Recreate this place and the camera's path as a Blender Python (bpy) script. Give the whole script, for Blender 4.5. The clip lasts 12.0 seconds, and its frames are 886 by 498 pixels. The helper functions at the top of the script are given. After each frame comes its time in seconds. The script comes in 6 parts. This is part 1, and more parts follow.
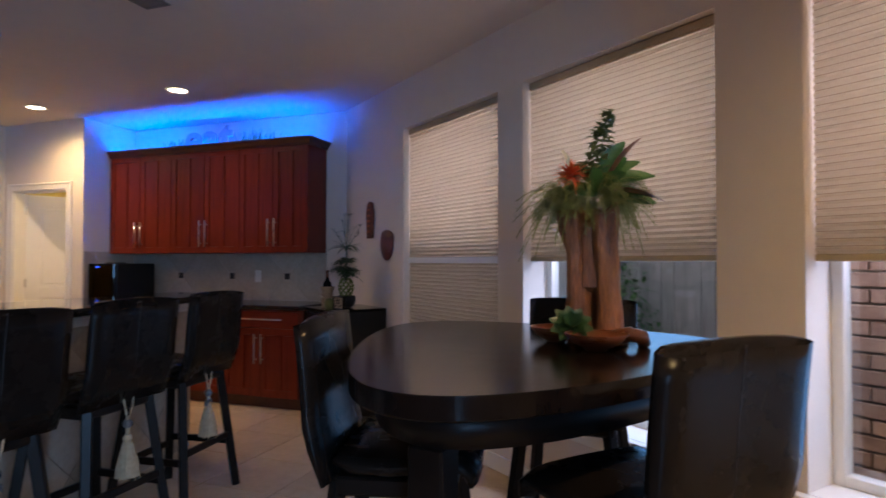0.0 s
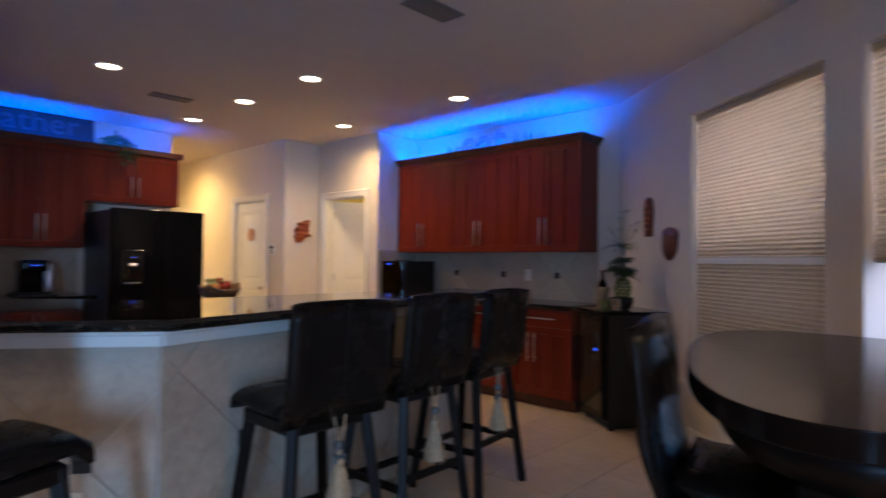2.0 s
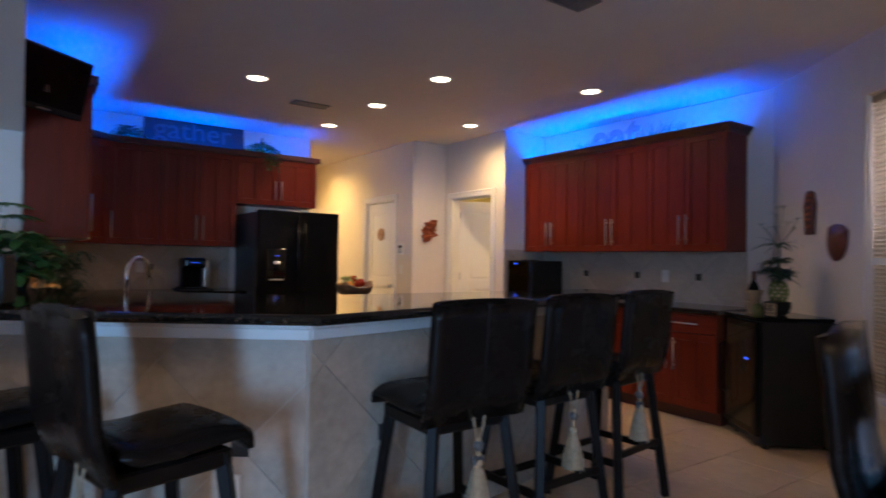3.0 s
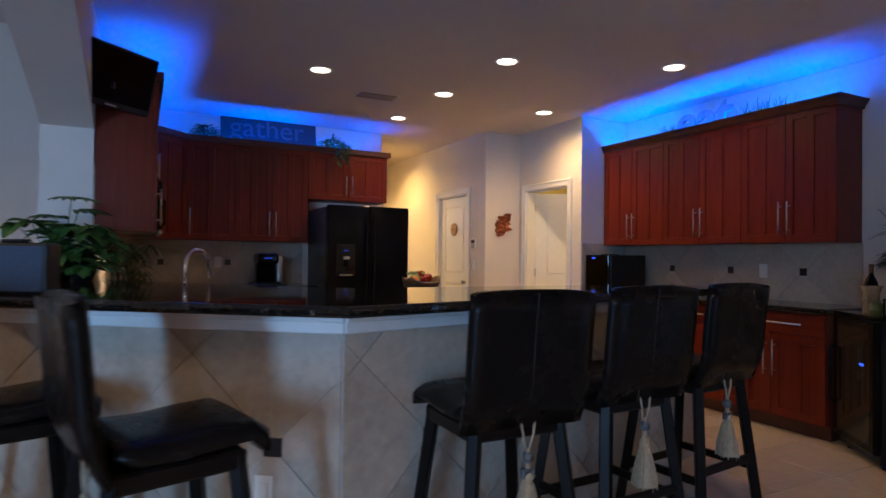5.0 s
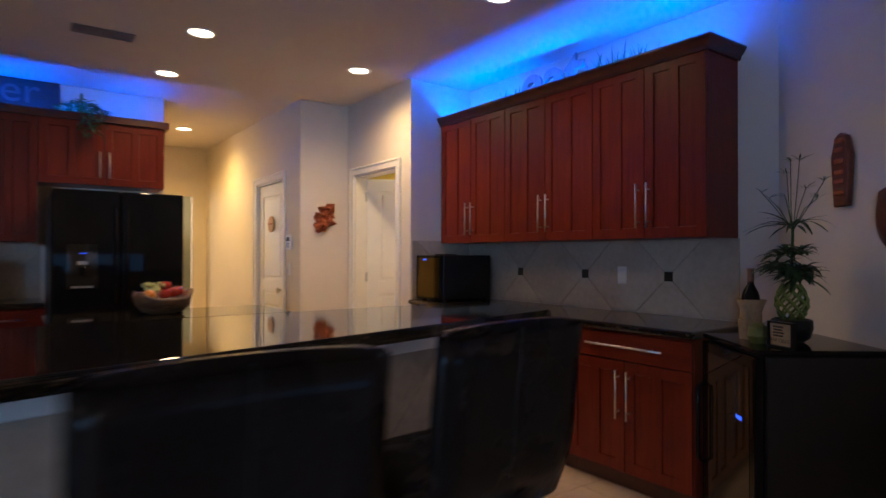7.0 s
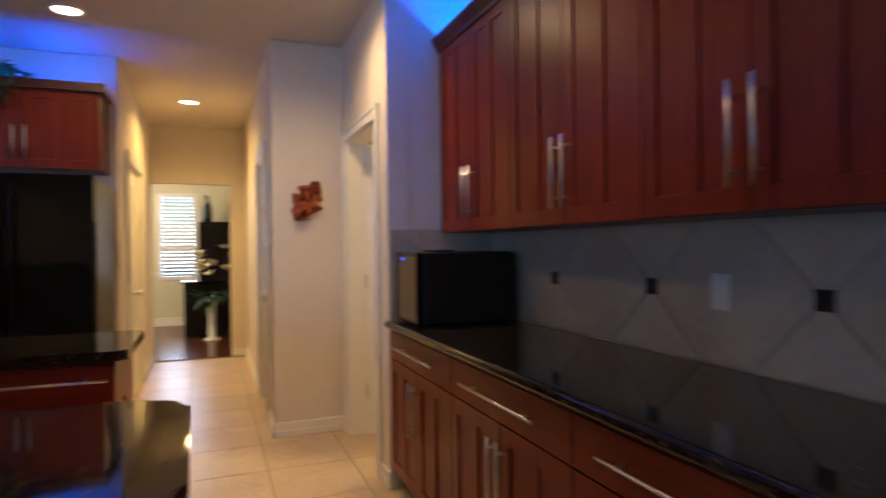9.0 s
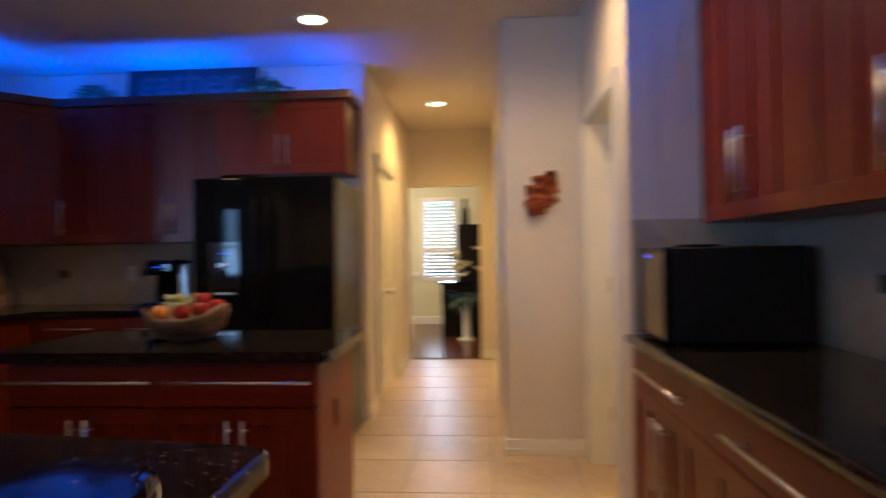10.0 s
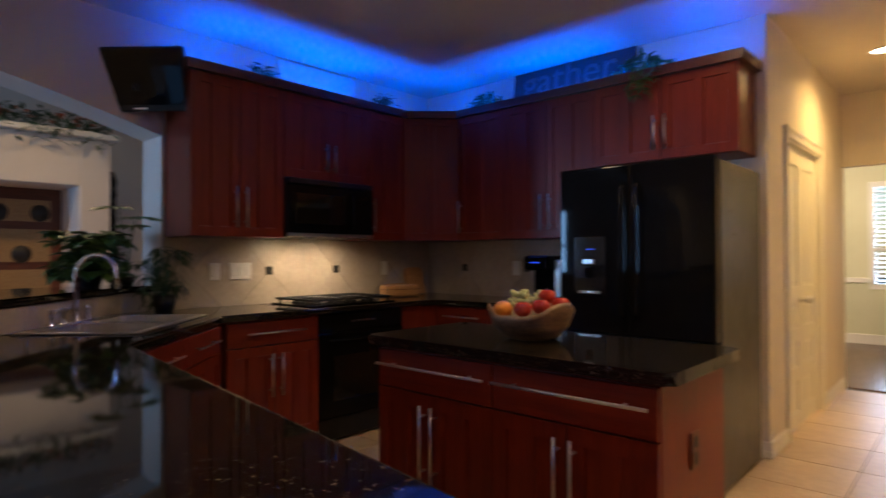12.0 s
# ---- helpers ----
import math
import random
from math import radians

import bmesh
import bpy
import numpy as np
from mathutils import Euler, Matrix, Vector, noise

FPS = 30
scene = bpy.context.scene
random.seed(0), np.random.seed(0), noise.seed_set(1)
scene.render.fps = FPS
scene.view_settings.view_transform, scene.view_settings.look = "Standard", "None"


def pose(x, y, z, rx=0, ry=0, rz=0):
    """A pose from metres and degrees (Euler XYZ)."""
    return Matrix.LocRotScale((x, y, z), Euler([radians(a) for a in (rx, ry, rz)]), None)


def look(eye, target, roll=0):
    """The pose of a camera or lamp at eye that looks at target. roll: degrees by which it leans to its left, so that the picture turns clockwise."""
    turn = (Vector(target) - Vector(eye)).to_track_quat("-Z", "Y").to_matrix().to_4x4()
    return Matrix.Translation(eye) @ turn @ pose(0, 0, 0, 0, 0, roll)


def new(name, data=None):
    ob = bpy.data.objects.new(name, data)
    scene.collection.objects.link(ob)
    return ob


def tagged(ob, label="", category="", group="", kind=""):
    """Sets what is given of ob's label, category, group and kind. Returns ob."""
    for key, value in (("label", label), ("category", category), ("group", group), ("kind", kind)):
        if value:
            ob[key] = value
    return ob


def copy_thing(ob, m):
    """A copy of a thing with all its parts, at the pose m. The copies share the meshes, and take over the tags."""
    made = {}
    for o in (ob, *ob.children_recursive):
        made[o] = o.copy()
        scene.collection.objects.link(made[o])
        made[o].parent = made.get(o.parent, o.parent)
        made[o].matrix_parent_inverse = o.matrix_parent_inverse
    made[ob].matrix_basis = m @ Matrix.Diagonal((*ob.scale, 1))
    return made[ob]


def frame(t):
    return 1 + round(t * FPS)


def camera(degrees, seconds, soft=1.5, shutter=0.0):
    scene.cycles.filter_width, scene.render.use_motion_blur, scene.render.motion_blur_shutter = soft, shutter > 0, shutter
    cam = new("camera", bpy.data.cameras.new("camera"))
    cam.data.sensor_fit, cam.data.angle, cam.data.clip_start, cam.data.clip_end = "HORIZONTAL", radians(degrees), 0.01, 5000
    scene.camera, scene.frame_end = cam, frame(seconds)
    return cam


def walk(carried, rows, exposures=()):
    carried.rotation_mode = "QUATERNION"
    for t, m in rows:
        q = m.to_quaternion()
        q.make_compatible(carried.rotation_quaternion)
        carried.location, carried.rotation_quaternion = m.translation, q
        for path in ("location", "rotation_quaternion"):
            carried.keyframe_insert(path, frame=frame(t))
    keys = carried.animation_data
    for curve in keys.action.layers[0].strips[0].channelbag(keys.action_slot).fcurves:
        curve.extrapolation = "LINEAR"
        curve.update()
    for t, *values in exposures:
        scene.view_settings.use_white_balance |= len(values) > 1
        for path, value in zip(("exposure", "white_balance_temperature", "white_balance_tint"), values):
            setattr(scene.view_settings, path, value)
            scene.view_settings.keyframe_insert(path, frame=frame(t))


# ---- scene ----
cam = camera(73.6, 12.0, shutter=0.9)
PATH = [
    (0, (0.44, 0.294, 1.296), (-0.23, 2.178, 1.339), -0.0),
    (0.5, (0.443, 0.314, 1.28), (-0.356, 2.147, 1.331), 0.2),
    (1, (0.365, 0.29, 1.284), (-0.623, 2.029, 1.331), 0.35),
    (1.5, (0.271, 0.266, 1.289), (-0.912, 1.878, 1.332), 0.5),
    (2, (0.184, 0.283, 1.285), (-1.183, 1.742, 1.325), 0.6),
    (2.5, (0.15, 0.275, 1.288), (-1.368, 1.578, 1.322), 0.7),
    (3, (0.086, 0.268, 1.277), (-1.546, 1.424, 1.312), 0.9),
    (3.5, (0.073, 0.252, 1.284), (-1.646, 1.273, 1.315), 1.0),
    (3.7, (0.066, 0.252, 1.284), (-1.681, 1.226, 1.314), 0.9),
    (5.3, (-0.102, 0.662, 1.231), (-1.883, 1.57, 1.258), 0.7),
    (5.5, (-0.159, 0.766, 1.251), (-1.909, 1.732, 1.268), 0.5),
    (6, (-0.326, 1.144, 1.26), (-1.98, 2.267, 1.278), 0.3),
    (6.5, (-0.566, 1.57, 1.278), (-2.179, 2.753, 1.297), 0.1),
    (7, (-0.825, 2.024, 1.286), (-2.445, 3.196, 1.304), 0.1),
    (7.2, (-0.906, 2.225, 1.278), (-2.535, 3.385, 1.301), 0.1),
    (8.8, (-1.792, 3.702, 1.314), (-3.601, 4.555, 1.299), -0.7),
    (9, (-1.892, 3.802, 1.308), (-3.754, 4.531, 1.298), -0.7),
    (9.5, (-2.119, 3.978, 1.278), (-4.089, 4.322, 1.286), -0.8),
    (10, (-2.374, 4.065, 1.268), (-4.369, 3.928, 1.283), -0.9),
    (10.5, (-2.578, 4.106, 1.256), (-4.488, 3.512, 1.282), -0.6),
    (11, (-2.727, 4.13, 1.259), (-4.487, 3.179, 1.283), -0.4),
    (11.5, (-2.807, 4.137, 1.246), (-4.431, 2.97, 1.273), -0.4),
    (12, (-2.845, 4.142, 1.247), (-4.322, 2.794, 1.273), -0.2),
]
walk(cam, [(t, look(eye, target, roll)) for t, eye, target, roll in PATH], exposures=((0, 0.24, 5950, 14), (12, -0.04, 5950, 15)))

# ---- light ----
world = bpy.data.worlds.new("world")
scene.world = world
world.use_nodes = True
wn = world.node_tree
sky = wn.nodes.new("ShaderNodeTexSky")
sky.sky_type = 'NISHITA'
sky.sun_disc = False
sky.sun_elevation = radians(14)
sky.sun_rotation = radians(200)
wn.links.new(sky.outputs[0], wn.nodes["Background"].inputs[0])
wn.nodes["Background"].inputs[1].default_value = 0.14


def lamp(name, kind, m, energy, color, **kw):
    d = bpy.data.lights.new(name, kind)
    d.energy, d.color = energy, color
    if kind == 'AREA':
        d.shape = 'RECTANGLE'
        d.size, d.size_y = kw["size"]
    if kind == 'POINT':
        d.shadow_soft_size = 0.12
    if kind == 'SUN':
        d.angle = kw["angle"]
    if kind == 'SPOT':
        d.spot_size, d.spot_blend, d.shadow_soft_size = kw["spot"], 1.0, kw.get("soft", 0.06)
    ob = new(name, d)
    ob.matrix_world = m
    return ob


lamp("sun", 'SUN', look((0, 0, 10), (-6, 5, 6.5)), 0.25, (1.0, 0.95, 0.9), angle=radians(12))
WARM = (1.0, 0.66, 0.29)
BLUE = (0.0, 0.105, 1.0)
DAY = (0.84, 0.82, 1.0)
CEIL = 2.75

# ---- materials ----


def mat(name, color, rough=0.6, metal=0.0, spec=0.5):
    m = bpy.data.materials.new(name)
    m.use_nodes = True
    b = m.node_tree.nodes["Principled BSDF"]
    b.inputs["Base Color"].default_value = (*color, 1)
    b.inputs["Roughness"].default_value = rough
    b.inputs["Metallic"].default_value = metal
    b.inputs["Specular IOR Level"].default_value = spec
    return m


def nd(m, kind, **kw):
    n = m.node_tree.nodes.new(kind)
    for k, v in kw.items():
        n.inputs[k.replace("_", " ")].default_value = v
    return n


def textured(name, c1, c2, scale=8.0, rough=0.6, metal=0.0, stretch=(1, 1, 1), bump=0.1, bscale=60.0, fine=0.35, rand=0.0, spec=0.5, rvar=0.12, detail=6.0, bdist=0.004):
    """Two tones mixed by noise at two scales, with relief and gloss that vary."""
    m = mat(name, c1, rough, metal, spec)
    L = m.node_tree.links.new
    b = m.node_tree.nodes["Principled BSDF"]
    co = nd(m, "ShaderNodeTexCoord")
    mp = nd(m, "ShaderNodeMapping")
    mp.inputs["Scale"].default_value = stretch
    L(co.outputs["Object"], mp.inputs["Vector"])
    src = mp.outputs[0]
    if rand:
        oi = nd(m, "ShaderNodeObjectInfo")
        mul = nd(m, "ShaderNodeVectorMath")
        mul.operation = 'SCALE'
        mul.inputs[0].default_value = (37.0, 53.0, 71.0)
        L(oi.outputs["Random"], mul.inputs["Scale"])
        add = nd(m, "ShaderNodeVectorMath")
        L(src, add.inputs[0])
        L(mul.outputs[0], add.inputs[1])
        src = add.outputs[0]
    n1 = nd(m, "ShaderNodeTexNoise", Scale=scale, Detail=detail, Roughness=0.6)
    n2 = nd(m, "ShaderNodeTexNoise", Scale=scale * 7, Detail=4.0)
    n3 = nd(m, "ShaderNodeTexNoise", Scale=bscale, Detail=3.0)
    for n in (n1, n2, n3):
        L(src, n.inputs["Vector"])
    mx = nd(m, "ShaderNodeMath")
    mx.operation = 'MULTIPLY_ADD'
    mx.inputs[1].default_value = fine
    L(n2.outputs["Fac"], mx.inputs[0])
    L(n1.outputs["Fac"], mx.inputs[2])
    ramp = nd(m, "ShaderNodeMapRange")
    ramp.inputs["From Min"].default_value = 0.35 + fine * 0.35
    ramp.inputs["From Max"].default_value = 0.65 + fine * 0.65
    L(mx.outputs[0], ramp.inputs["Value"])
    mix = nd(m, "ShaderNodeMix")
    mix.data_type = 'RGBA'
    mix.inputs[6].default_value = (*c1, 1)
    mix.inputs[7].default_value = (*c2, 1)
    L(ramp.outputs[0], mix.inputs[0])
    out = mix.outputs[2]
    if rand:
        hs = nd(m, "ShaderNodeHueSaturation")
        mr = nd(m, "ShaderNodeMapRange")
        mr.inputs["To Min"].default_value, mr.inputs["To Max"].default_value = 1 - rand, 1 + rand
        L(oi.outputs["Random"], mr.inputs["Value"])
        L(mr.outputs[0], hs.inputs["Value"])
        L(out, hs.inputs["Color"])
        out = hs.outputs[0]
    L(out, b.inputs["Base Color"])
    rr = nd(m, "ShaderNodeMapRange")
    rr.inputs["To Min"].default_value, rr.inputs["To Max"].default_value = max(0.02, rough - rvar), min(1, rough + rvar)
    L(n1.outputs["Fac"], rr.inputs["Value"])
    L(rr.outputs[0], b.inputs["Roughness"])
    if bump:
        bp = nd(m, "ShaderNodeBump", Strength=bump, Distance=bdist)
        L(n3.outputs["Fac"], bp.inputs["Height"])
        L(bp.outputs[0], b.inputs["Normal"])
    return m


def glow(name, color, power):
    m = mat(name, (0.02, 0.02, 0.02))
    b = m.node_tree.nodes["Principled BSDF"]
    b.inputs["Emission Color"].default_value = (*color, 1)
    b.inputs["Emission Strength"].default_value = power
    return m


def cloth_light(name, color, through_color):
    """Thin cloth that lets part of the light through."""
    m = mat(name, color, 0.9)
    L = m.node_tree.links.new
    b = m.node_tree.nodes["Principled BSDF"]
    tr = nd(m, "ShaderNodeBsdfTranslucent")
    tr.inputs["Color"].default_value = (*through_color, 1)
    mx = nd(m, "ShaderNodeMixShader")
    mx.inputs[0].default_value = 0.45
    L(b.outputs[0], mx.inputs[1])
    L(tr.outputs[0], mx.inputs[2])
    L(mx.outputs[0], m.node_tree.nodes["Material Output"].inputs[0])
    return m


M_WALL = textured("wall_paint", (0.70, 0.625, 0.55), (0.74, 0.665, 0.59), 1.5, 0.75, bump=0.25, bscale=90, rvar=0.05, bdist=0.003)
M_DINING = textured("dining_paint", (0.66, 0.64, 0.45), (0.70, 0.68, 0.49), 1.5, 0.75, bump=0.25, bscale=90, rvar=0.05)
M_LAUNDRY = textured("yellow_paint", (0.62, 0.52, 0.20), (0.66, 0.56, 0.23), 1.5, 0.75, bump=0.25, bscale=90, rvar=0.05)
M_CEIL = textured("ceiling_paint", (0.64, 0.57, 0.52), (0.68, 0.61, 0.56), 1.2, 0.85, bump=0.35, bscale=70, rvar=0.04, bdist=0.004)
M_TRIM = textured("trim_paint", (0.80, 0.77, 0.72), (0.84, 0.81, 0.76), 3, 0.4, bump=0.03)
M_DOOR = textured("door_paint", (0.80, 0.78, 0.72), (0.84, 0.82, 0.77), 2, 0.42, bump=0.04, bscale=120)
M_FLOOR = textured("floor_tile", (0.50, 0.36, 0.235), (0.64, 0.495, 0.345), 3.0, 0.36, bump=0.06, bscale=25, fine=0.5, rand=0.07, rvar=0.12)
M_GROUT = textured("grout", (0.17, 0.13, 0.09), (0.22, 0.17, 0.125), 20, 0.9, bump=0.2)
M_GROUTS = textured("splash_grout", (0.39, 0.32, 0.245), (0.46, 0.38, 0.30), 20, 0.9, bump=0.2)
M_SPLASH = textured("splash_tile", (0.42, 0.345, 0.265), (0.54, 0.455, 0.36), 4.5, 0.42, bump=0.08, bscale=35, fine=0.6, rand=0.08)
M_BARTILE = textured("bar_tile", (0.35, 0.285, 0.22), (0.50, 0.425, 0.34), 4.0, 0.42, bump=0.1, bscale=30, fine=0.6, rand=0.07)
M_GROUT2 = textured("light_grout", (0.46, 0.43, 0.40), (0.54, 0.51, 0.47), 20, 0.85, bump=0.2)
M_CHERRY = textured("cherry_wood", (0.125, 0.0145, 0.006), (0.195, 0.0245, 0.0085), 2.6, 0.33, stretch=(12, 12, 0.8), bump=0.05, bscale=20, fine=0.4, rand=0.10, rvar=0.06, spec=0.25)
M_CHERRYH = textured("cherry_wood_level", (0.125, 0.0145, 0.006), (0.195, 0.0245, 0.0085), 2.6, 0.33, stretch=(0.9, 0.9, 12), bump=0.05, bscale=20, fine=0.4, rand=0.10, rvar=0.06, spec=0.25)
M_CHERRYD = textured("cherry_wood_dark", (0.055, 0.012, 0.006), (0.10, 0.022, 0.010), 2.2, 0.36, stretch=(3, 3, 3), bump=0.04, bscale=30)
M_LEATHER = textured("dark_leather", (0.006, 0.005, 0.0045), (0.011, 0.0085, 0.0075), 5, 0.27, bump=0.10, bscale=130, rvar=0.06, spec=0.12)
M_BLACKWOOD = textured("black_wood", (0.005, 0.004, 0.0035), (0.010, 0.007, 0.006), 3, 0.36, stretch=(1, 1, 4), bump=0.05, bscale=40, spec=0.14)
M_TABLE = textured("espresso_tabletop", (0.004, 0.003, 0.0028), (0.009, 0.006, 0.005), 3, 0.16, stretch=(1, 5, 1), bump=0.03, bscale=40, rvar=0.05, spec=0.15)
M_BLACK = textured("black_gloss", (0.004, 0.004, 0.0045), (0.007, 0.007, 0.0075), 3, 0.035, bump=0.0, rvar=0.012, spec=0.13)
M_BLACKM = textured("black_matte", (0.007, 0.007, 0.0075), (0.012, 0.011, 0.011), 6, 0.45, bump=0.08, bscale=200, spec=0.3)
M_IRON = textured("cast_iron", (0.012, 0.012, 0.012), (0.022, 0.021, 0.021), 20, 0.55, bump=0.2, bscale=150)
M_STEEL = textured("brushed_steel", (0.58, 0.56, 0.53), (0.68, 0.66, 0.63), 40, 0.30, metal=1.0, bump=0.03, bscale=200, rvar=0.06)
M_CHROME = textured("chrome", (0.72, 0.72, 0.73), (0.78, 0.78, 0.79), 10, 0.08, metal=1.0, bump=0.0, rvar=0.02)
M_FRIDGE_SIDE = textured("fridge_side", (0.020, 0.019, 0.018), (0.030, 0.028, 0.026), 8, 0.32, bump=0.12, bscale=220)
M_WHITE = textured("white_plastic", (0.74, 0.72, 0.68), (0.80, 0.78, 0.74), 5, 0.4, bump=0.0)
M_SLATE = textured("dark_inset_tile", (0.010, 0.009, 0.008), (0.03, 0.026, 0.022), 30, 0.35, bump=0.2, bscale=80)
M_DARKFLOOR = textured("dark_wood_floor", (0.07, 0.022, 0.010), (0.14, 0.048, 0.020), 3, 0.22, stretch=(1, 8, 1), bump=0.04, rand=0.15)
M_LEAF = textured("leaf_green", (0.030, 0.085, 0.018), (0.075, 0.16, 0.035), 12, 0.45, bump=0.1, rand=0.2)
M_LEAFD = textured("leaf_dark", (0.014, 0.045, 0.014), (0.035, 0.085, 0.028), 12, 0.4, bump=0.1, rand=0.2)
M_LEAFY = textured("leaf_olive", (0.10, 0.12, 0.025), (0.20, 0.21, 0.05), 12, 0.5, bump=0.1, rand=0.2)
M_WOODN = textured("driftwood", (0.075, 0.024, 0.007), (0.33, 0.125, 0.036), 5, 0.5, stretch=(5, 5, 0.8), bump=0.8, bscale=22, fine=0.5, bdist=0.01)
M_BURL = textured("burl_wood", (0.065, 0.026, 0.011), (0.30, 0.165, 0.075), 9, 0.45, stretch=(1, 1, 3), bump=0.5, bscale=30)
M_BOWL = textured("dark_bowl_wood", (0.09, 0.028, 0.012), (0.20, 0.065, 0.025), 5, 0.3, stretch=(1, 1, 5), bump=0.15)
M_ROPE = textured("rope", (0.33, 0.25, 0.16), (0.46, 0.37, 0.25), 50, 0.85, bump=0.5, bscale=180)
M_BEAD = textured("bead", (0.05, 0.06, 0.07), (0.12, 0.13, 0.14), 30, 0.3)
M_MASK = textured("carved_mask", (0.075, 0.017, 0.010), (0.17, 0.040, 0.020), 14, 0.45, bump=0.5, bscale=45)
M_LEAFWOOD = textured("carved_leaf_wood", (0.22, 0.045, 0.015), (0.46, 0.13, 0.045), 9, 0.5, bump=0.5, bscale=40)
M_RED = textured("red_petals", (0.62, 0.055, 0.015), (0.85, 0.20, 0.04), 12, 0.5, rand=0.2)
M_CREAM = textured("cream_petals", (0.78, 0.68, 0.42), (0.86, 0.80, 0.58), 10, 0.5)
M_APPLE = textured("apple_skin", (0.32, 0.015, 0.010), (0.52, 0.06, 0.025), 10, 0.25)
M_ORANGE = textured("orange_peel", (0.70, 0.24, 0.02), (0.80, 0.34, 0.04), 10, 0.4, bump=0.3, bscale=200)
M_GRAPE = textured("green_grape", (0.42, 0.46, 0.16), (0.56, 0.58, 0.25), 20, 0.25)
M_BLIND = cloth_light("honeycomb_cloth", (0.60, 0.51, 0.40), (0.64, 0.56, 0.45))
M_SEAM = textured("blind_seam", (0.36, 0.29, 0.21), (0.42, 0.34, 0.25), 20, 0.8)
M_RAIL = textured("blind_rail", (0.42, 0.33, 0.20), (0.48, 0.38, 0.24), 8, 0.5)
M_FRAME = textured("window_vinyl", (0.74, 0.75, 0.75), (0.80, 0.81, 0.81), 6, 0.4)
M_FENCE = textured("weathered_fence", (0.20, 0.18, 0.155), (0.34, 0.31, 0.27), 3, 0.9, stretch=(6, 6, 0.8), bump=0.5, rand=0.15)
M_GROUND = textured("garden_ground", (0.06, 0.07, 0.035), (0.14, 0.13, 0.08), 3, 0.95, bump=0.5)
M_BRICK = textured("outside_brick", (0.28, 0.16, 0.11), (0.42, 0.27, 0.19), 8, 0.9, bump=0.4, rand=0.15)
# Gold tint stands for the warm hall reflected in a black gloss door.
M_GOLDREFL = textured("gold_reflection_glass", (0.085, 0.064, 0.024), (0.105, 0.08, 0.03), 6, 0.06, metal=1.0, bump=0.0, rvar=0.02)
M_MOSAIC = textured("mosaic_panel", (0.26, 0.15, 0.06), (0.46, 0.29, 0.13), 60, 0.5, bump=0.4, bscale=90)
M_BROWN = textured("brown_board", (0.10, 0.028, 0.012), (0.16, 0.05, 0.022), 5, 0.45, stretch=(1, 1, 6))
M_LIGHTBULB = glow("lamp_lens", (1.0, 0.80, 0.52), 14.0)
M_LED = glow("blue_led", (0.03, 0.10, 1.0), 1.6)
M_GLASSDARK = textured("smoked_glass", (0.010, 0.008, 0.006), (0.014, 0.011, 0.008), 3, 0.06, bump=0.0, rvar=0.02)
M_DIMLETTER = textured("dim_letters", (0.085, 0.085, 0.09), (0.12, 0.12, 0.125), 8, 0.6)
M_GREYLETTER = textured("grey_letters", (0.30, 0.30, 0.31), (0.42, 0.42, 0.43), 14, 0.6, bump=0.2, bscale=40)
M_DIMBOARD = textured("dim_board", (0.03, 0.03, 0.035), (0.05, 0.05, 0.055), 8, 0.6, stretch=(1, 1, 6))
M_BAMBOO = textured("bamboo_board", (0.42, 0.20, 0.07), (0.60, 0.33, 0.13), 4, 0.45, stretch=(1, 1, 6), bump=0.05)


def granite():
    m = mat("black_granite", (0.012, 0.011, 0.010), 0.09)
    L = m.node_tree.links.new
    b = m.node_tree.nodes["Principled BSDF"]
    co = nd(m, "ShaderNodeTexCoord")
    v = nd(m, "ShaderNodeTexVoronoi", Scale=230.0)
    n = nd(m, "ShaderNodeTexNoise", Scale=45.0, Detail=5.0)
    for q in (v, n):
        L(co.outputs["Object"], q.inputs["Vector"])
    sep = nd(m, "ShaderNodeSeparateColor")
    L(v.outputs["Color"], sep.inputs[0])
    r1 = nd(m, "ShaderNodeMapRange")
    r1.inputs["From Min"].default_value, r1.inputs["From Max"].default_value = 0.70, 0.95
    L(sep.outputs[0], r1.inputs["Value"])
    r2 = nd(m, "ShaderNodeMapRange")
    r2.inputs["From Min"].default_value, r2.inputs["From Max"].default_value = 0.48, 0.62
    L(n.outputs["Fac"], r2.inputs["Value"])
    mul = nd(m, "ShaderNodeMath")
    mul.operation = 'MULTIPLY'
    L(r1.outputs[0], mul.inputs[0])
    L(r2.outputs[0], mul.inputs[1])
    mix = nd(m, "ShaderNodeMix")
    mix.data_type = 'RGBA'
    mix.inputs[6].default_value = (0.009, 0.008, 0.0075, 1)
    mix.inputs[7].default_value = (0.15, 0.105, 0.07, 1)
    L(mul.outputs[0], mix.inputs[0])
    L(mix.outputs[2], b.inputs["Base Color"])
    rr = nd(m, "ShaderNodeMapRange")
    rr.inputs["To Min"].default_value, rr.inputs["To Max"].default_value = 0.025, 0.07
    L(n.outputs["Fac"], rr.inputs["Value"])
    L(rr.outputs[0], b.inputs["Roughness"])
    return m


M_GRANITE = granite()


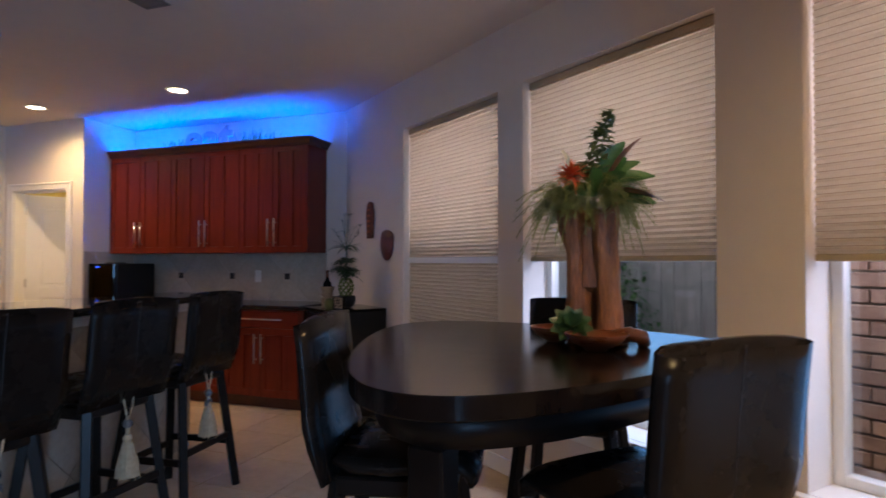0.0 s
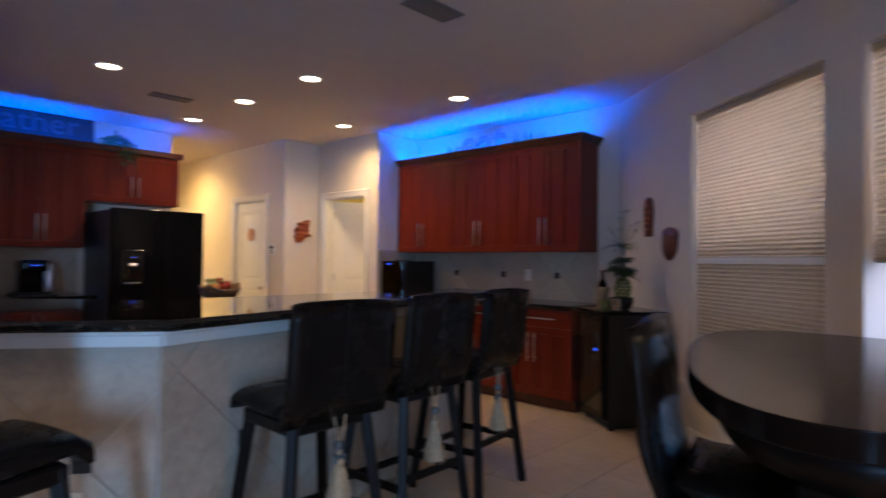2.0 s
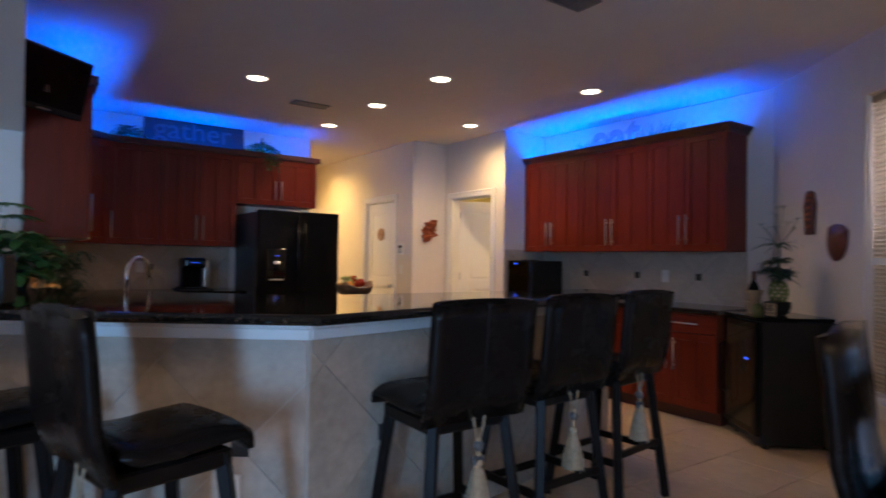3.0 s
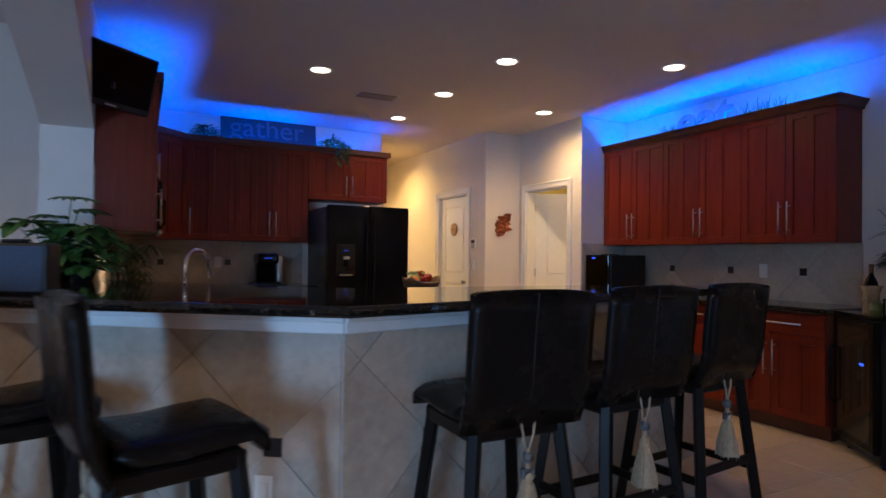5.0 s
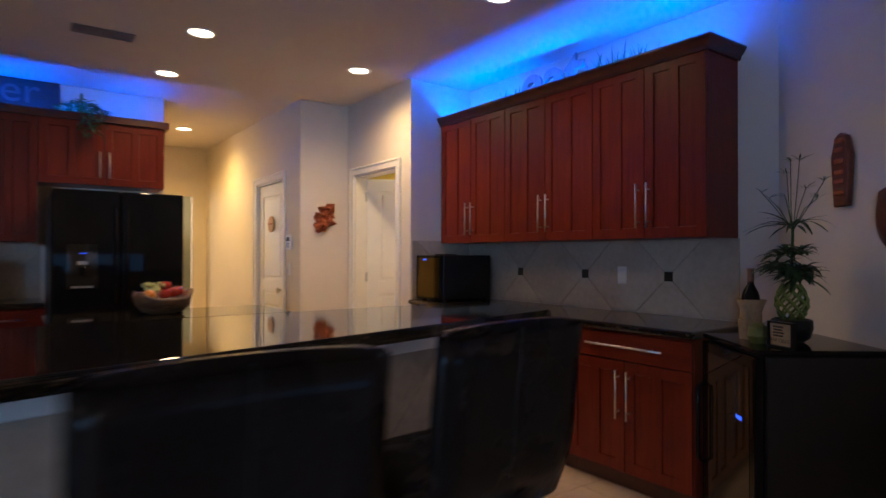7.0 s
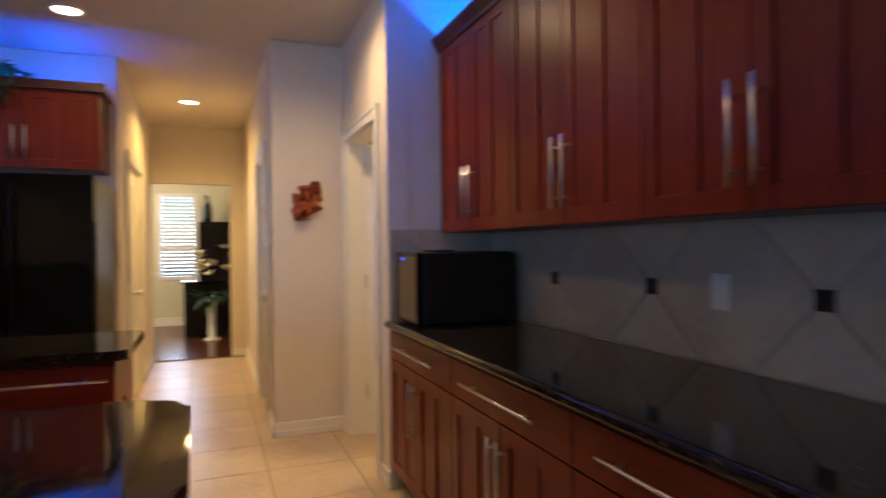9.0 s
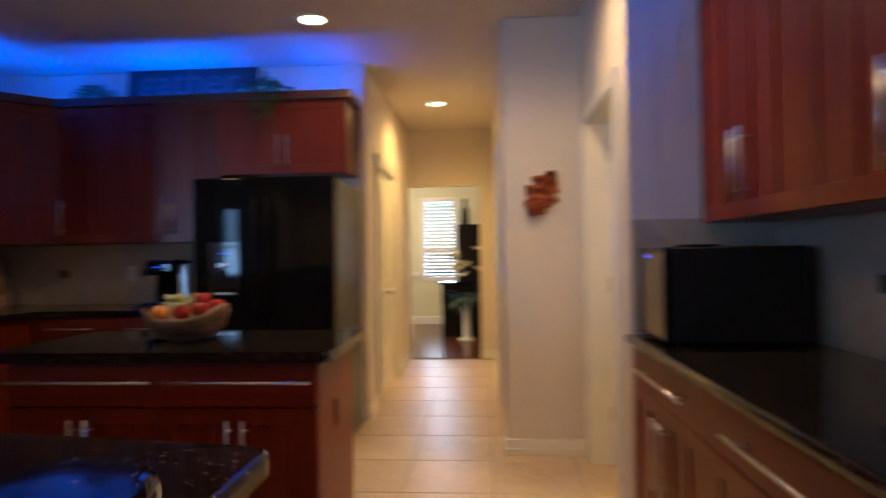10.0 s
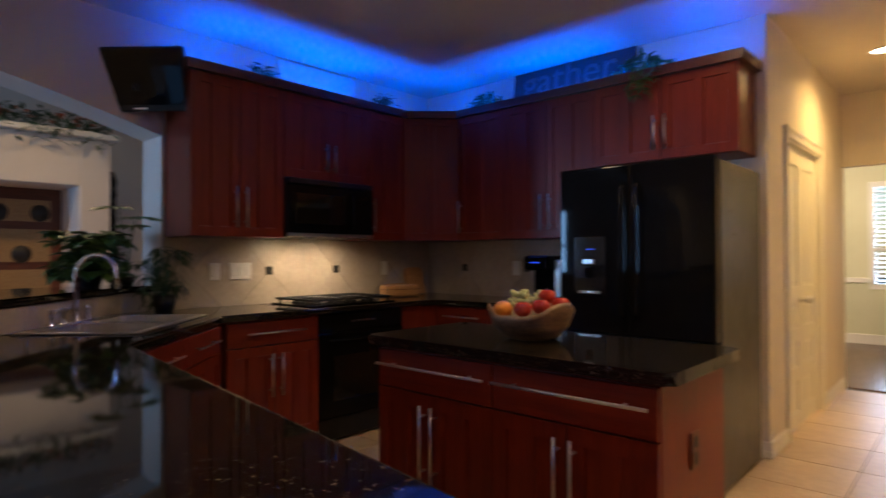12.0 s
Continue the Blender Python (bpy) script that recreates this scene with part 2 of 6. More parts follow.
def glass():
    m = bpy.data.materials.new("window_glass")
    m.use_nodes = True
    nt = m.node_tree
    t = nt.nodes.new("ShaderNodeBsdfTransparent")
    t.inputs[0].default_value = (0.92, 0.95, 0.96, 1)
    g = nt.nodes.new("ShaderNodeBsdfGlossy")
    g.inputs["Roughness"].default_value = 0.02
    mx = nt.nodes.new("ShaderNodeMixShader")
    mx.inputs[0].default_value = 0.07
    nt.links.new(t.outputs[0], mx.inputs[1])
    nt.links.new(g.outputs[0], mx.inputs[2])
    nt.links.new(mx.outputs[0], nt.nodes["Material Output"].inputs[0])
    return m


M_GLASS = glass()

# ---- mesh tools ----


def bmnew():
    return bmesh.new()


def mesh_of(name, bm, material, smooth=False):
    me = bpy.data.meshes.new(name)
    bmesh.ops.recalc_face_normals(bm, faces=bm.faces)
    bm.to_mesh(me)
    bm.free()
    me.materials.append(material)
    if smooth:
        for p in me.polygons:
            p.use_smooth = True
    return me


def part(name, bm, material, parent=None, label="", smooth=False, at=None):
    ob = new(name, mesh_of(name, bm, material, smooth))
    if parent is not None:
        ob.parent = parent
    if at is not None:
        ob.matrix_basis = at
    if label:
        tagged(ob, label)
    return ob


def thing(name, label, category, group="", kind="", at=None):
    ob = new(name)
    ob.empty_display_size = 0.1
    if at is not None:
        ob.matrix_basis = at
    return tagged(ob, label, category, group, kind)


def box(bm, x0, x1, y0, y1, z0, z1, bev=0.0, seg=1, m=None):
    r = bmesh.ops.create_cube(bm, size=1)
    vs = r["verts"]
    for v in vs:
        v.co = Vector(((x0 + x1) / 2 + v.co.x * (x1 - x0), (y0 + y1) / 2 + v.co.y * (y1 - y0), (z0 + z1) / 2 + v.co.z * (z1 - z0)))
    if bev:
        es = list({e for v in vs for e in v.link_edges})
        out = bmesh.ops.bevel(bm, geom=es, offset=bev, segments=seg, affect='EDGES', profile=0.5)
        vs = list({v for f in out["faces"] for v in f.verts} | {v for v in vs if v.is_valid})
    if m is not None:
        bmesh.ops.transform(bm, matrix=m, verts=vs)
    return bm


def bx(*a, **k):
    return box(bmnew(), *a, **k)


def prism(bm, poly, z0, z1, bev=0.0, seg=3, m=None):
    lo = [bm.verts.new((x, y, z0)) for x, y in poly]
    hi = [bm.verts.new((x, y, z1)) for x, y in poly]
    n = len(poly)
    f0 = bm.faces.new(lo[::-1])
    f1 = bm.faces.new(hi)
    for i in range(n):
        bm.faces.new((lo[i], lo[(i + 1) % n], hi[(i + 1) % n], hi[i]))
    vs = lo + hi
    if bev:
        es = list(f1.edges) + list(f0.edges)
        out = bmesh.ops.bevel(bm, geom=es, offset=bev, segments=seg, affect='EDGES', profile=0.5)
        vs = list({v for f in out["faces"] for v in f.verts} | {v for v in vs if v.is_valid})
    if m is not None:
        bmesh.ops.transform(bm, matrix=m, verts=vs)
    return bm


def ring_loft(bm, rings, caps=True, closed=True):
    rows = [[bm.verts.new(p) for p in r] for r in rings]
    for a, b in zip(rows, rows[1:]):
        n = len(a)
        for i in range(n if closed else n - 1):
            bm.faces.new((a[i], a[(i + 1) % n], b[(i + 1) % n], b[i]))
    if caps and closed:
        bm.faces.new(rows[0][::-1])
        bm.faces.new(rows[-1])
    return bm


def lathe(bm, profile, seg=24, centre=(0, 0, 0), caps=True, wobble=None):
    cx, cy, cz = centre
    rings = []
    for r, z in profile:
        ring = []
        for i in range(seg):
            a = 2 * math.pi * i / seg
            k = wobble(a, z) if wobble else 1.0
            ring.append((cx + r * k * math.cos(a), cy + r * k * math.sin(a), cz + z))
        rings.append(ring)
    return ring_loft(bm, rings, caps)


def tube(bm, pts, r, seg=8, taper=None, caps=True):
    pts = [Vector(p) for p in pts]
    rings = []
    side = None
    for i, p in enumerate(pts):
        d = (pts[min(i + 1, len(pts) - 1)] - pts[max(i - 1, 0)]).normalized()
        if side is None:
            side = d.orthogonal().normalized()
        side = (side - d * side.dot(d)).normalized()
        up = d.cross(side)
        k = r if taper is None else r * (1 + (taper - 1) * i / (len(pts) - 1))
        rings.append([tuple(p + k * (math.cos(2 * math.pi * j / seg) * side + math.sin(2 * math.pi * j / seg) * up)) for j in range(seg)])
    return ring_loft(bm, rings, caps)


def bar(bm, a, b, w, d=None, bev=0.0):
    """A square bar from a to b."""
    a, b = Vector(a), Vector(b)
    d = d or w
    q = (b - a).to_track_quat('Z', 'Y').to_matrix().to_4x4()
    return box(bm, -w / 2, w / 2, -d / 2, d / 2, 0, (b - a).length, bev=bev, m=Matrix.Translation(a) @ q)


def ball(bm, c, r, sub=2, scale=(1, 1, 1)):
    bmesh.ops.create_icosphere(bm, subdivisions=sub, radius=r, matrix=Matrix.Translation(c) @ Matrix.Diagonal((*scale, 1)))
    return bm


def leaf(bm, base, tip, width, droop=0.1, seg=4, up=(0, 0, 1)):
    """A leaf blade with a fold along its rib."""
    base, tip = Vector(base), Vector(tip)
    d = tip - base
    s = d.cross(Vector(up))
    s = s.normalized() if s.length > 1e-6 else Vector((1, 0, 0))
    nrm = s.cross(d).normalized()
    rows = []
    for i in range(seg + 1):
        t = i / seg
        w = width * math.sin(math.pi * min(0.97, t * 0.92 + 0.06)) ** 0.8 * 0.5
        c = base + d * t - Vector((0, 0, 1)) * droop * t * t * d.length
        rows.append((bm.verts.new(c - s * w + nrm * w * 0.3), bm.verts.new(c), bm.verts.new(c + s * w + nrm * w * 0.3)))
    for a, b in zip(rows, rows[1:]):
        bm.faces.new((a[0], a[1], b[1], b[0]))
        bm.faces.new((a[1], a[2], b[2], b[1]))
    return bm

# ---- the large structure ----
UX, UY = 0.7917, -0.611
BAY = Matrix(((UX, -UY, 0, -1.53), (UY, UX, 0, 4.71), (0, 0, 1, 0), (0, 0, 0, 1)))


def wall(name, label, *boxes, m=None, material=None):
    bm = bmnew()
    for b in boxes:
        box(bm, *b, bev=0.014 if len(boxes) == 1 and name != "wall_stove" else 0.0, seg=3)
    ob = part(name, bm, material or M_WALL, at=m)
    return tagged(ob, label, "wall", kind="structure")


wall("wall_north", "painted wall behind the sideboard cabinets", (-5.12, -2.0, 5.33, 5.48, 0, CEIL))
wall("wall_return", "short painted wall beside the counter", (-5.12, -4.97, 4.80, 5.33, 0, CEIL))
wall("wall_laundry", "painted wall with a cased doorway", (-5.19, -4.97, 4.69, 4.82, 0, CEIL), (-6.125, -5.97, 4.69, 4.82, 0, CEIL), (-5.97, -5.19, 4.69, 4.82, 2.04, CEIL))
wall("wall_leaf", "narrow painted wall beside the hall", (-6.27, -6.12, 4.197, 4.70, 0, CEIL))
wall("wall_hall_right", "hall wall with a closed door", (-6.56, -6.26, 4.2, 4.32, 0, CEIL), (-9.5, -7.34, 4.2, 4.32, 0, CEIL), (-7.34, -6.56, 4.2, 4.32, 2.04, CEIL))
wall("wall_hall_left", "hall wall with double pantry doors", (-7.38, -6.897, 3.02, 3.16, 0, CEIL), (-9.5, -8.45, 3.02, 3.16, 0, CEIL), (-8.45, -7.38, 3.02, 3.16, 2.05, CEIL))
wall("wall_hall_end", "hall end wall with an open passage", (-9.62, -9.5, 3.0, 4.3, 2.08, CEIL), (-9.62, -9.5, 4.02, 4.3, 0, 2.08), (-9.62, -9.5, 2.0, 3.16, 0, CEIL), (-9.62, -9.5, 4.3, 6.0, 0, CEIL))
wall("wall_west", "kitchen wall behind the refrigerator", (-7.05, -6.9, -0.04, 3.025, 0, CEIL))
wall("wall_stove", "kitchen wall behind the cooktop", (-6.95, -4.43, -0.04, 0.25, 0, CEIL))
wall("wall_laundry_room", "plain laundry room walls", (-6.9, -4.8, 6.4, 6.5, 0, CEIL), (-6.95, -6.85, 4.82, 6.4, 0, CEIL), (-5.0, -4.9, 5.45, 6.4, 0, CEIL), material=M_LAUNDRY)

bm = bmnew()
pts = []
X0, X1, ZS, RISE = -4.43, 1.35, 2.03, 0.45
for i in range(33):
    t = i / 32
    k = 2 * t - 1
    pts.append((X0 + (X1 - X0) * t, ZS + RISE * (1 - k * k)))
lower = [(x, z) for x, z in pts]
for (xa, za), (xb, zb) in zip(lower, lower[1:]):
    v = [bm.verts.new(p) for p in ((xa, -0.04, za), (xb, -0.04, zb), (xb, -0.04, 3.7), (xa, -0.04, 3.7), (xa, 0.25, za), (xb, 0.25, zb), (xb, 0.25, 3.7), (xa, 0.25, 3.7))]
    for f in ((0, 1, 2, 3), (7, 6, 5, 4), (0, 4, 5, 1), (3, 2, 6, 7)):
        bm.faces.new([v[j] for j in f])
bmesh.ops.remove_doubles(bm, verts=bm.verts, dist=0.0005)
box(bm, 1.35, 2.4, -0.04, 0.25, 0, 3.7, bev=0.012, seg=2)
tagged(part("wall_arch", bm, M_WALL), "painted wall with a wide arched opening", "wall", kind="structure")

W1, W2, W3 = (0.11, 1.33), (1.57, 2.80), (3.15, 4.41)
SILL, HEAD = 0.45, 2.365
wall("wall_bay", "angled painted wall with three tall windows",
     (-1.10, W1[0], 0, 0.25, 0, CEIL), (W1[1], W2[0], 0, 0.25, 0, CEIL), (W2[1], W3[0], 0, 0.25, 0, CEIL), (W3[1], 4.80, 0, 0.25, 0, CEIL),
     *[b for w in (W1, W2, W3) for b in ((w[0], w[1], 0, 0.25, 0, SILL), (w[0], w[1], 0, 0.25, HEAD, CEIL))], m=BAY)

# living room beyond the arch
wall("wall_east", "living room wall with two tall windows", (2.25, 2.4, -0.95, 1.85, 0, 3.7), (2.25, 2.4, -2.6, -1.35, 0, 3.7), (2.25, 2.4, -5.5, -3.4, 0, 3.7),
     *[b for p, q in ((-1.35, -0.95), (-3.4, -2.6)) for b in ((2.25, 2.4, p, q, 0, 0.35), (2.25, 2.4, p, q, 2.3, 3.7))])
wall("wall_south", "far living room wall", (-8.0, 2.4, -5.6, -5.45, 0, 3.7))
wall("wall_living_west", "living room side wall", (-8.0, -7.85, -5.5, -0.04, 0, 3.7), (-7.9, -6.95, -0.04, 0.1, 0, 3.7))

bm = bmnew()
prism(bm, [(-9.62, 2.9), (-6.95, 2.9), (-6.95, 0.0), (2.4, 0.0), (2.4, 1.75), (-1.95, 5.48), (-4.9, 5.48), (-4.9, 6.5), (-9.62, 6.5)], CEIL, CEIL + 0.08)
tagged(part("ceiling", bm, M_CEIL), "matt textured kitchen ceiling", "ceiling", kind="structure")
tagged(part("ceiling_living", bx(-8.0, 2.4, -5.6, 0.0, 3.7, 3.8), M_CEIL), "high living room ceiling", "ceiling", kind="structure")
tagged(part("floor", bx(-9.6, 2.4, -5.6, 6.5, -0.08, -0.004), M_GROUT), "recessed grout bed under the floor tiles", "floor", kind="structure")
tagged(part("floor_living", bx(-8.0, 2.4, -5.5, -0.04, -0.004, 0.004), M_DARKFLOOR), "dark wooden living room floor", "floor", kind="structure")

# dining room past the hall
wall("wall_dining_far", "cream dining room wall with one window", (-13.15, -13.0, 1.2, 3.0, 0, CEIL), (-13.15, -13.0, 3.56, 5.6, 0, CEIL), (-13.15, -13.0, 3.0, 3.56, 0, 0.81), (-13.15, -13.0, 3.0, 3.56, 2.23, CEIL), material=M_DINING)
wall("wall_dining_sides", "cream dining room side walls", (-13.1, -9.62, 1.2, 1.3, 0, CEIL), (-13.1, -9.62, 5.5, 5.6, 0, CEIL), (-9.62, -9.5, 1.2, 2.05, 0, CEIL), material=M_DINING)
tagged(part("ceiling_dining", bx(-13.15, -9.58, 1.2, 5.6, CEIL + 0.002, CEIL + 0.1), M_CEIL), "plain dining room ceiling", "ceiling", kind="structure")
tagged(part("floor_dining", bx(-13.1, -9.55, 1.2, 5.6, -0.05, 0.004), M_DARKFLOOR), "dark reddish wooden dining room floor", "floor", kind="structure")

# baseboards
bm = bmnew()
for b in ((-5.115, -4.965, 4.675, 4.695), (-4.97, -4.955, 4.68, 4.72), (-6.12, -6.09, 4.675, 4.695), (-6.12, -6.105, 4.19, 4.68), (-6.48, -6.105, 4.185, 4.20), (-9.5, -7.42, 4.185, 4.20), (-7.31, -6.9, 3.16, 3.175), (-9.5, -8.52, 3.16, 3.175), (-6.9, -6.885, 3.05, 3.175), (-9.5, -9.485, 4.02, 4.19)):
    box(bm, *b, 0.0, 0.10, bev=0.004)
    box(bm, b[0] - 0.004, b[1] + 0.004, b[2] - 0.004, b[3] + 0.004, 0.0, 0.045, bev=0.004)
tagged(part("baseboard", bm, M_TRIM), "white painted baseboards", "baseboard", kind="structure")
bm = bmnew()
for a, b in ((-1.0, 4.75),):
    box(bm, a, b, -0.015, 0.0, 0, 0.10, bev=0.004)
tagged(part("baseboard_bay", bm, M_TRIM, at=BAY), "white painted baseboard under the windows", "baseboard", kind="structure")

# ---- daylight and lamps ----
E_DAY = 42.0
for w in (W1, W2, W3):
    c = BAY @ Vector(((w[0] + w[1]) / 2, 0.55, 1.96))
    lamp("window_daylight", 'AREA', look(c, c + (BAY.to_3x3() @ Vector((0, -1, 0)))), E_DAY, DAY, size=(1.2, 0.8))
for w in (W2, W3):
    c = BAY @ Vector(((w[0] + w[1]) / 2, 0.20, 0.88))
    lamp("lower_window_daylight", 'AREA', look(c, c + (BAY.to_3x3() @ Vector((0, -1, 0)))), 3.5, (0.20, 0.52, 1.0), size=(1.1, 0.8))
for y, e, w in ((-1.15, 26.0, 0.30), (-3.0, 175.0, 0.60)):
    lamp("living_daylight", 'AREA', look((2.45, y, 1.35), (-2.2, 0.6, 0.9)), e, (0.30, 0.60, 1.0), size=(w, 1.8))
lamp("dining_daylight", 'AREA', look((-13.3, 3.28, 1.5), (-9, 3.28, 1.4)), 45.0, (0.62, 0.80, 1.0), size=(0.6, 1.5))
# The can at (1.15, 1.05) is unseen, added to warm the bay wall.
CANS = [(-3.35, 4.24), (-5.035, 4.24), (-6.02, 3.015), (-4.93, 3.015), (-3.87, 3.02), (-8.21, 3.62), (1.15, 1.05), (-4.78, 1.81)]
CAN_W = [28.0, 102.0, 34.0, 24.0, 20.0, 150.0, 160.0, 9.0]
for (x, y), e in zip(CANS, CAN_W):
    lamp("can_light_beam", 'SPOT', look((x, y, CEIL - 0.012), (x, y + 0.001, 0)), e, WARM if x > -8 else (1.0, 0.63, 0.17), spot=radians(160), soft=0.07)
# Unseen fill lamps, added to brighten the living room beyond the arch.
for x, y in ((-4.6, -2.6), (-1.5, -2.8)):
    lamp("living_can_beam", 'SPOT', look((x, y, 3.68), (x, y + 0.001, 0)), 170.0, WARM, spot=radians(160), soft=0.07)
# Unseen point lamp, added beside the passage's sightline to brighten the dining walls.
lamp("dining_lamp", 'POINT', pose(-11.2, 2.5, 2.1), 80.0, (1.0, 0.80, 0.52))
lamp("laundry_bulb", 'SPOT', look((-5.7, 5.6, 2.7), (-5.7, 5.601, 0)), 110.0, (1, 0.74, 0.30), spot=radians(150))
for x in (-5.30, -5.66):
    lamp("cooktop_bulb", 'SPOT', look((x, 0.53, 1.375), (x, 0.38, 0.9)), 16.0, (1, 0.75, 0.42), spot=radians(165), soft=0.06)
# blue strips lying behind the crowns
LED_W = 38.0
lamp("blue_strip_north", 'AREA', pose(-3.76, 5.09, 2.402, 182, 0, 0), LED_W, BLUE, size=(2.36, 0.025))
lamp("blue_strip_west", 'AREA', pose(-6.65, 1.90, 2.402, 182, 0, 90), LED_W * 0.52, BLUE, size=(2.3, 0.025))
lamp("blue_strip_stove", 'AREA', pose(-5.45, 0.52, 2.402, 178, 0, 0), LED_W * 0.48, BLUE, size=(1.95, 0.025))

# ---- cabinets ----


def handle(parent, a, b, out):
    """A steel bar pull from a to b, standing off towards out."""
    bm = bmnew()
    a, b, out = Vector(a), Vector(b), Vector(out)
    d = (b - a)
    tube(bm, [a + out * 0.034, b + out * 0.034], 0.006, 8)
    for k in (0.14, 0.86):
        tube(bm, [a + d * k, a + d * k + out * 0.034], 0.0045, 6)
    return part("handle", bm, M_STEEL, parent, "brushed steel bar handle", smooth=True)


def shaker(parent, name, x0, x1, z0, z1, material=None, stile=0.058):
    """A framed door cut from one slab, with its panels sunk between stiles and rails."""
    g = 0.0025
    a, b, lo, hi = x0 + g, x1 - g, z0 + g, z1 - g
    mid, h = (a + b) / 2, stile / 2
    spans = [(a + stile, mid - h), (mid + h, b - stile)] if b - a > 0.27 else [(a + stile, b - stile)]
    bm = bmnew()
    box(bm, a, b, -0.02, 0.0, lo, hi)
    cuts = [((x, 0, 0), (1, 0, 0)) for sp in spans for x in sp] + [((0, 0, lo + stile), (0, 0, 1)), ((0, 0, hi - stile), (0, 0, 1))]
    for co, no in cuts:
        bmesh.ops.bisect_plane(bm, geom=bm.verts[:] + bm.edges[:] + bm.faces[:], plane_co=co, plane_no=no)
    sunk = []
    for f in bm.faces:
        c = f.calc_center_median()
        if c.y < -0.0199 and lo + stile < c.z < hi - stile and any(p < c.x < q for p, q in spans):
            sunk.append(f)
    bmesh.ops.inset_individual(bm, faces=sunk, thickness=0.004)
    for f in sunk:
        for v in f.verts:
            v.co.y = -0.012
    return part(name, bm, material or M_CHERRY, parent)


def slab_front(parent, name, x0, x1, z0, z1):
    g = 0.0025
    return part(name, bx(x0 + g, x1 - g, -0.02, 0, z0 + g, z1 - g, bev=0.0025), M_CHERRYH, parent)


OUT = (0, -1, 0)


def upper_unit(m, w, z0, z1, depth, label, doors=2, group="upper cabinets", handles=True, hz=None):
    c = thing("wall_cabinet", label, "cabinet", group, at=m)
    part("body", bx(0.001, w - 0.001, 0.001, depth, z0, z1, bev=0.002), M_CHERRY, c)
    dw = w / doors
    for i in range(doors):
        d = shaker(c, "door", i * dw, (i + 1) * dw, z0, z1)
        if handles:
            hx = (i + 1) * dw - 0.035 if i % 2 == 0 and doors > 1 else i * dw + 0.035
            lo = z0 + 0.06
            handle(d, (hx, -0.02, lo), (hx, -0.02, lo + (hz or 0.26)), OUT)
    return c


def base_unit(m, w, depth, label, doors=2, drawers=1, group="base cabinets", top=0.87, hl=None):
    c = thing("base_cabinet", label, "cabinet", group, at=m)
    part("body", bx(0.001, w - 0.001, 0.001, depth, 0.10, top, bev=0.002), M_CHERRY, c)
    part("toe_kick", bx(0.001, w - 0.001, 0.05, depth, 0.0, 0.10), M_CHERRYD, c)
    dz = top - 0.16 if drawers else top
    for i in range(drawers):
        a, b = w * i / drawers, w * (i + 1) / drawers
        d = slab_front(c, "drawer", a, b, dz, top - 0.008)
        h = (b - a) * (hl or 0.62)
        mid = (a + b) / 2
        handle(d, (mid - h / 2, -0.02, (dz + top) / 2), (mid + h / 2, -0.02, (dz + top) / 2), OUT)
    dw = w / doors
    for i in range(doors):
        d = shaker(c, "door", i * dw, (i + 1) * dw, 0.11, dz)
        hx = (i + 1) * dw - 0.035 if i % 2 == 0 and doors > 1 else i * dw + 0.035
        handle(d, (hx, -0.02, dz - 0.31), (hx, -0.02, dz - 0.05), OUT)
    return c


def crown(name, path, z0, label):
    """A crown moulding swept along a path of plan points; out is to the right of the way."""
    prof = [(-0.03, 0.001), (0.002, 0.001), (0.002, -0.012), (0.010, -0.012), (0.014, 0.008), (0.036, 0.036), (0.040, 0.046), (0.045, 0.048), (0.045, 0.060), (-0.03, 0.060)]
    bm = bmnew()
    P = [Vector((x, y, 0)) for x, y in path]
    rings = []
    for i, p in enumerate(P):
        d0 = (P[i] - P[i - 1]).normalized() if i else (P[1] - P[0]).normalized()
        d1 = (P[i + 1] - P[i]).normalized() if i < len(P) - 1 else d0
        n0, n1 = Vector((d0.y, -d0.x, 0)), Vector((d1.y, -d1.x, 0))
        n = (n0 + n1).normalized()
        k = 1 / max(0.3, n.dot(n0))
        rings.append([tuple(p + n * (a * k) + Vector((0, 0, z0 + b))) for a, b in prof])
    ring_loft(bm, rings)
    return tagged(part(name, bm, M_CHERRYD), label, "moulding", kind="structure")


def counter(name, poly, z0, z1, label):
    bm = bmnew()
    prism(bm, poly, z0, z1, bev=0.016, seg=4)
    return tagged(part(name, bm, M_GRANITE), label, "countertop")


def rounded(poly, r, corners, seg=6):
    """Rounds the corners with the given indices."""
    out = []
    n = len(poly)
    for i, p in enumerate(poly):
        if i not in corners:
            out.append(p)
            continue
        p = Vector(p)
        a, b = Vector(poly[i - 1]), Vector(poly[(i + 1) % n])
        pa, pb = p + (a - p).normalized() * r, p + (b - p).normalized() * r
        for j in range(seg + 1):
            t = j / seg
            out.append(tuple((1 - t) ** 2 * pa + 2 * t * (1 - t) * p + t * t * pb))
    return out


# north wall run
NX = [-4.96, -4.145, -3.315, -2.55]
for i, (a, b) in enumerate(zip(NX, NX[1:])):
    upper_unit(pose(a, 5.015, 0), b - a, 1.38, 2.39, 0.31, "cherry-stained shaker wall cabinet over the tiled backsplash")
for a, b in zip([-4.965, -4.10, -3.24], [-4.10, -3.24, -2.45]):
    base_unit(pose(a, 4.715, 0), b - a, 0.61, "cherry-stained base cabinet with one drawer under black granite")
crown("crown_north", [(-4.965, 4.995), (-2.545, 4.995), (-2.545, 5.325)], 2.39, "dark cherry crown moulding with blue light behind")
counter("countertop", [(-4.965, 4.665), (-2.43, 4.665), (-2.43, 5.315), (-4.965, 5.315)], 0.872, 0.912, "polished black granite countertop along the wall")

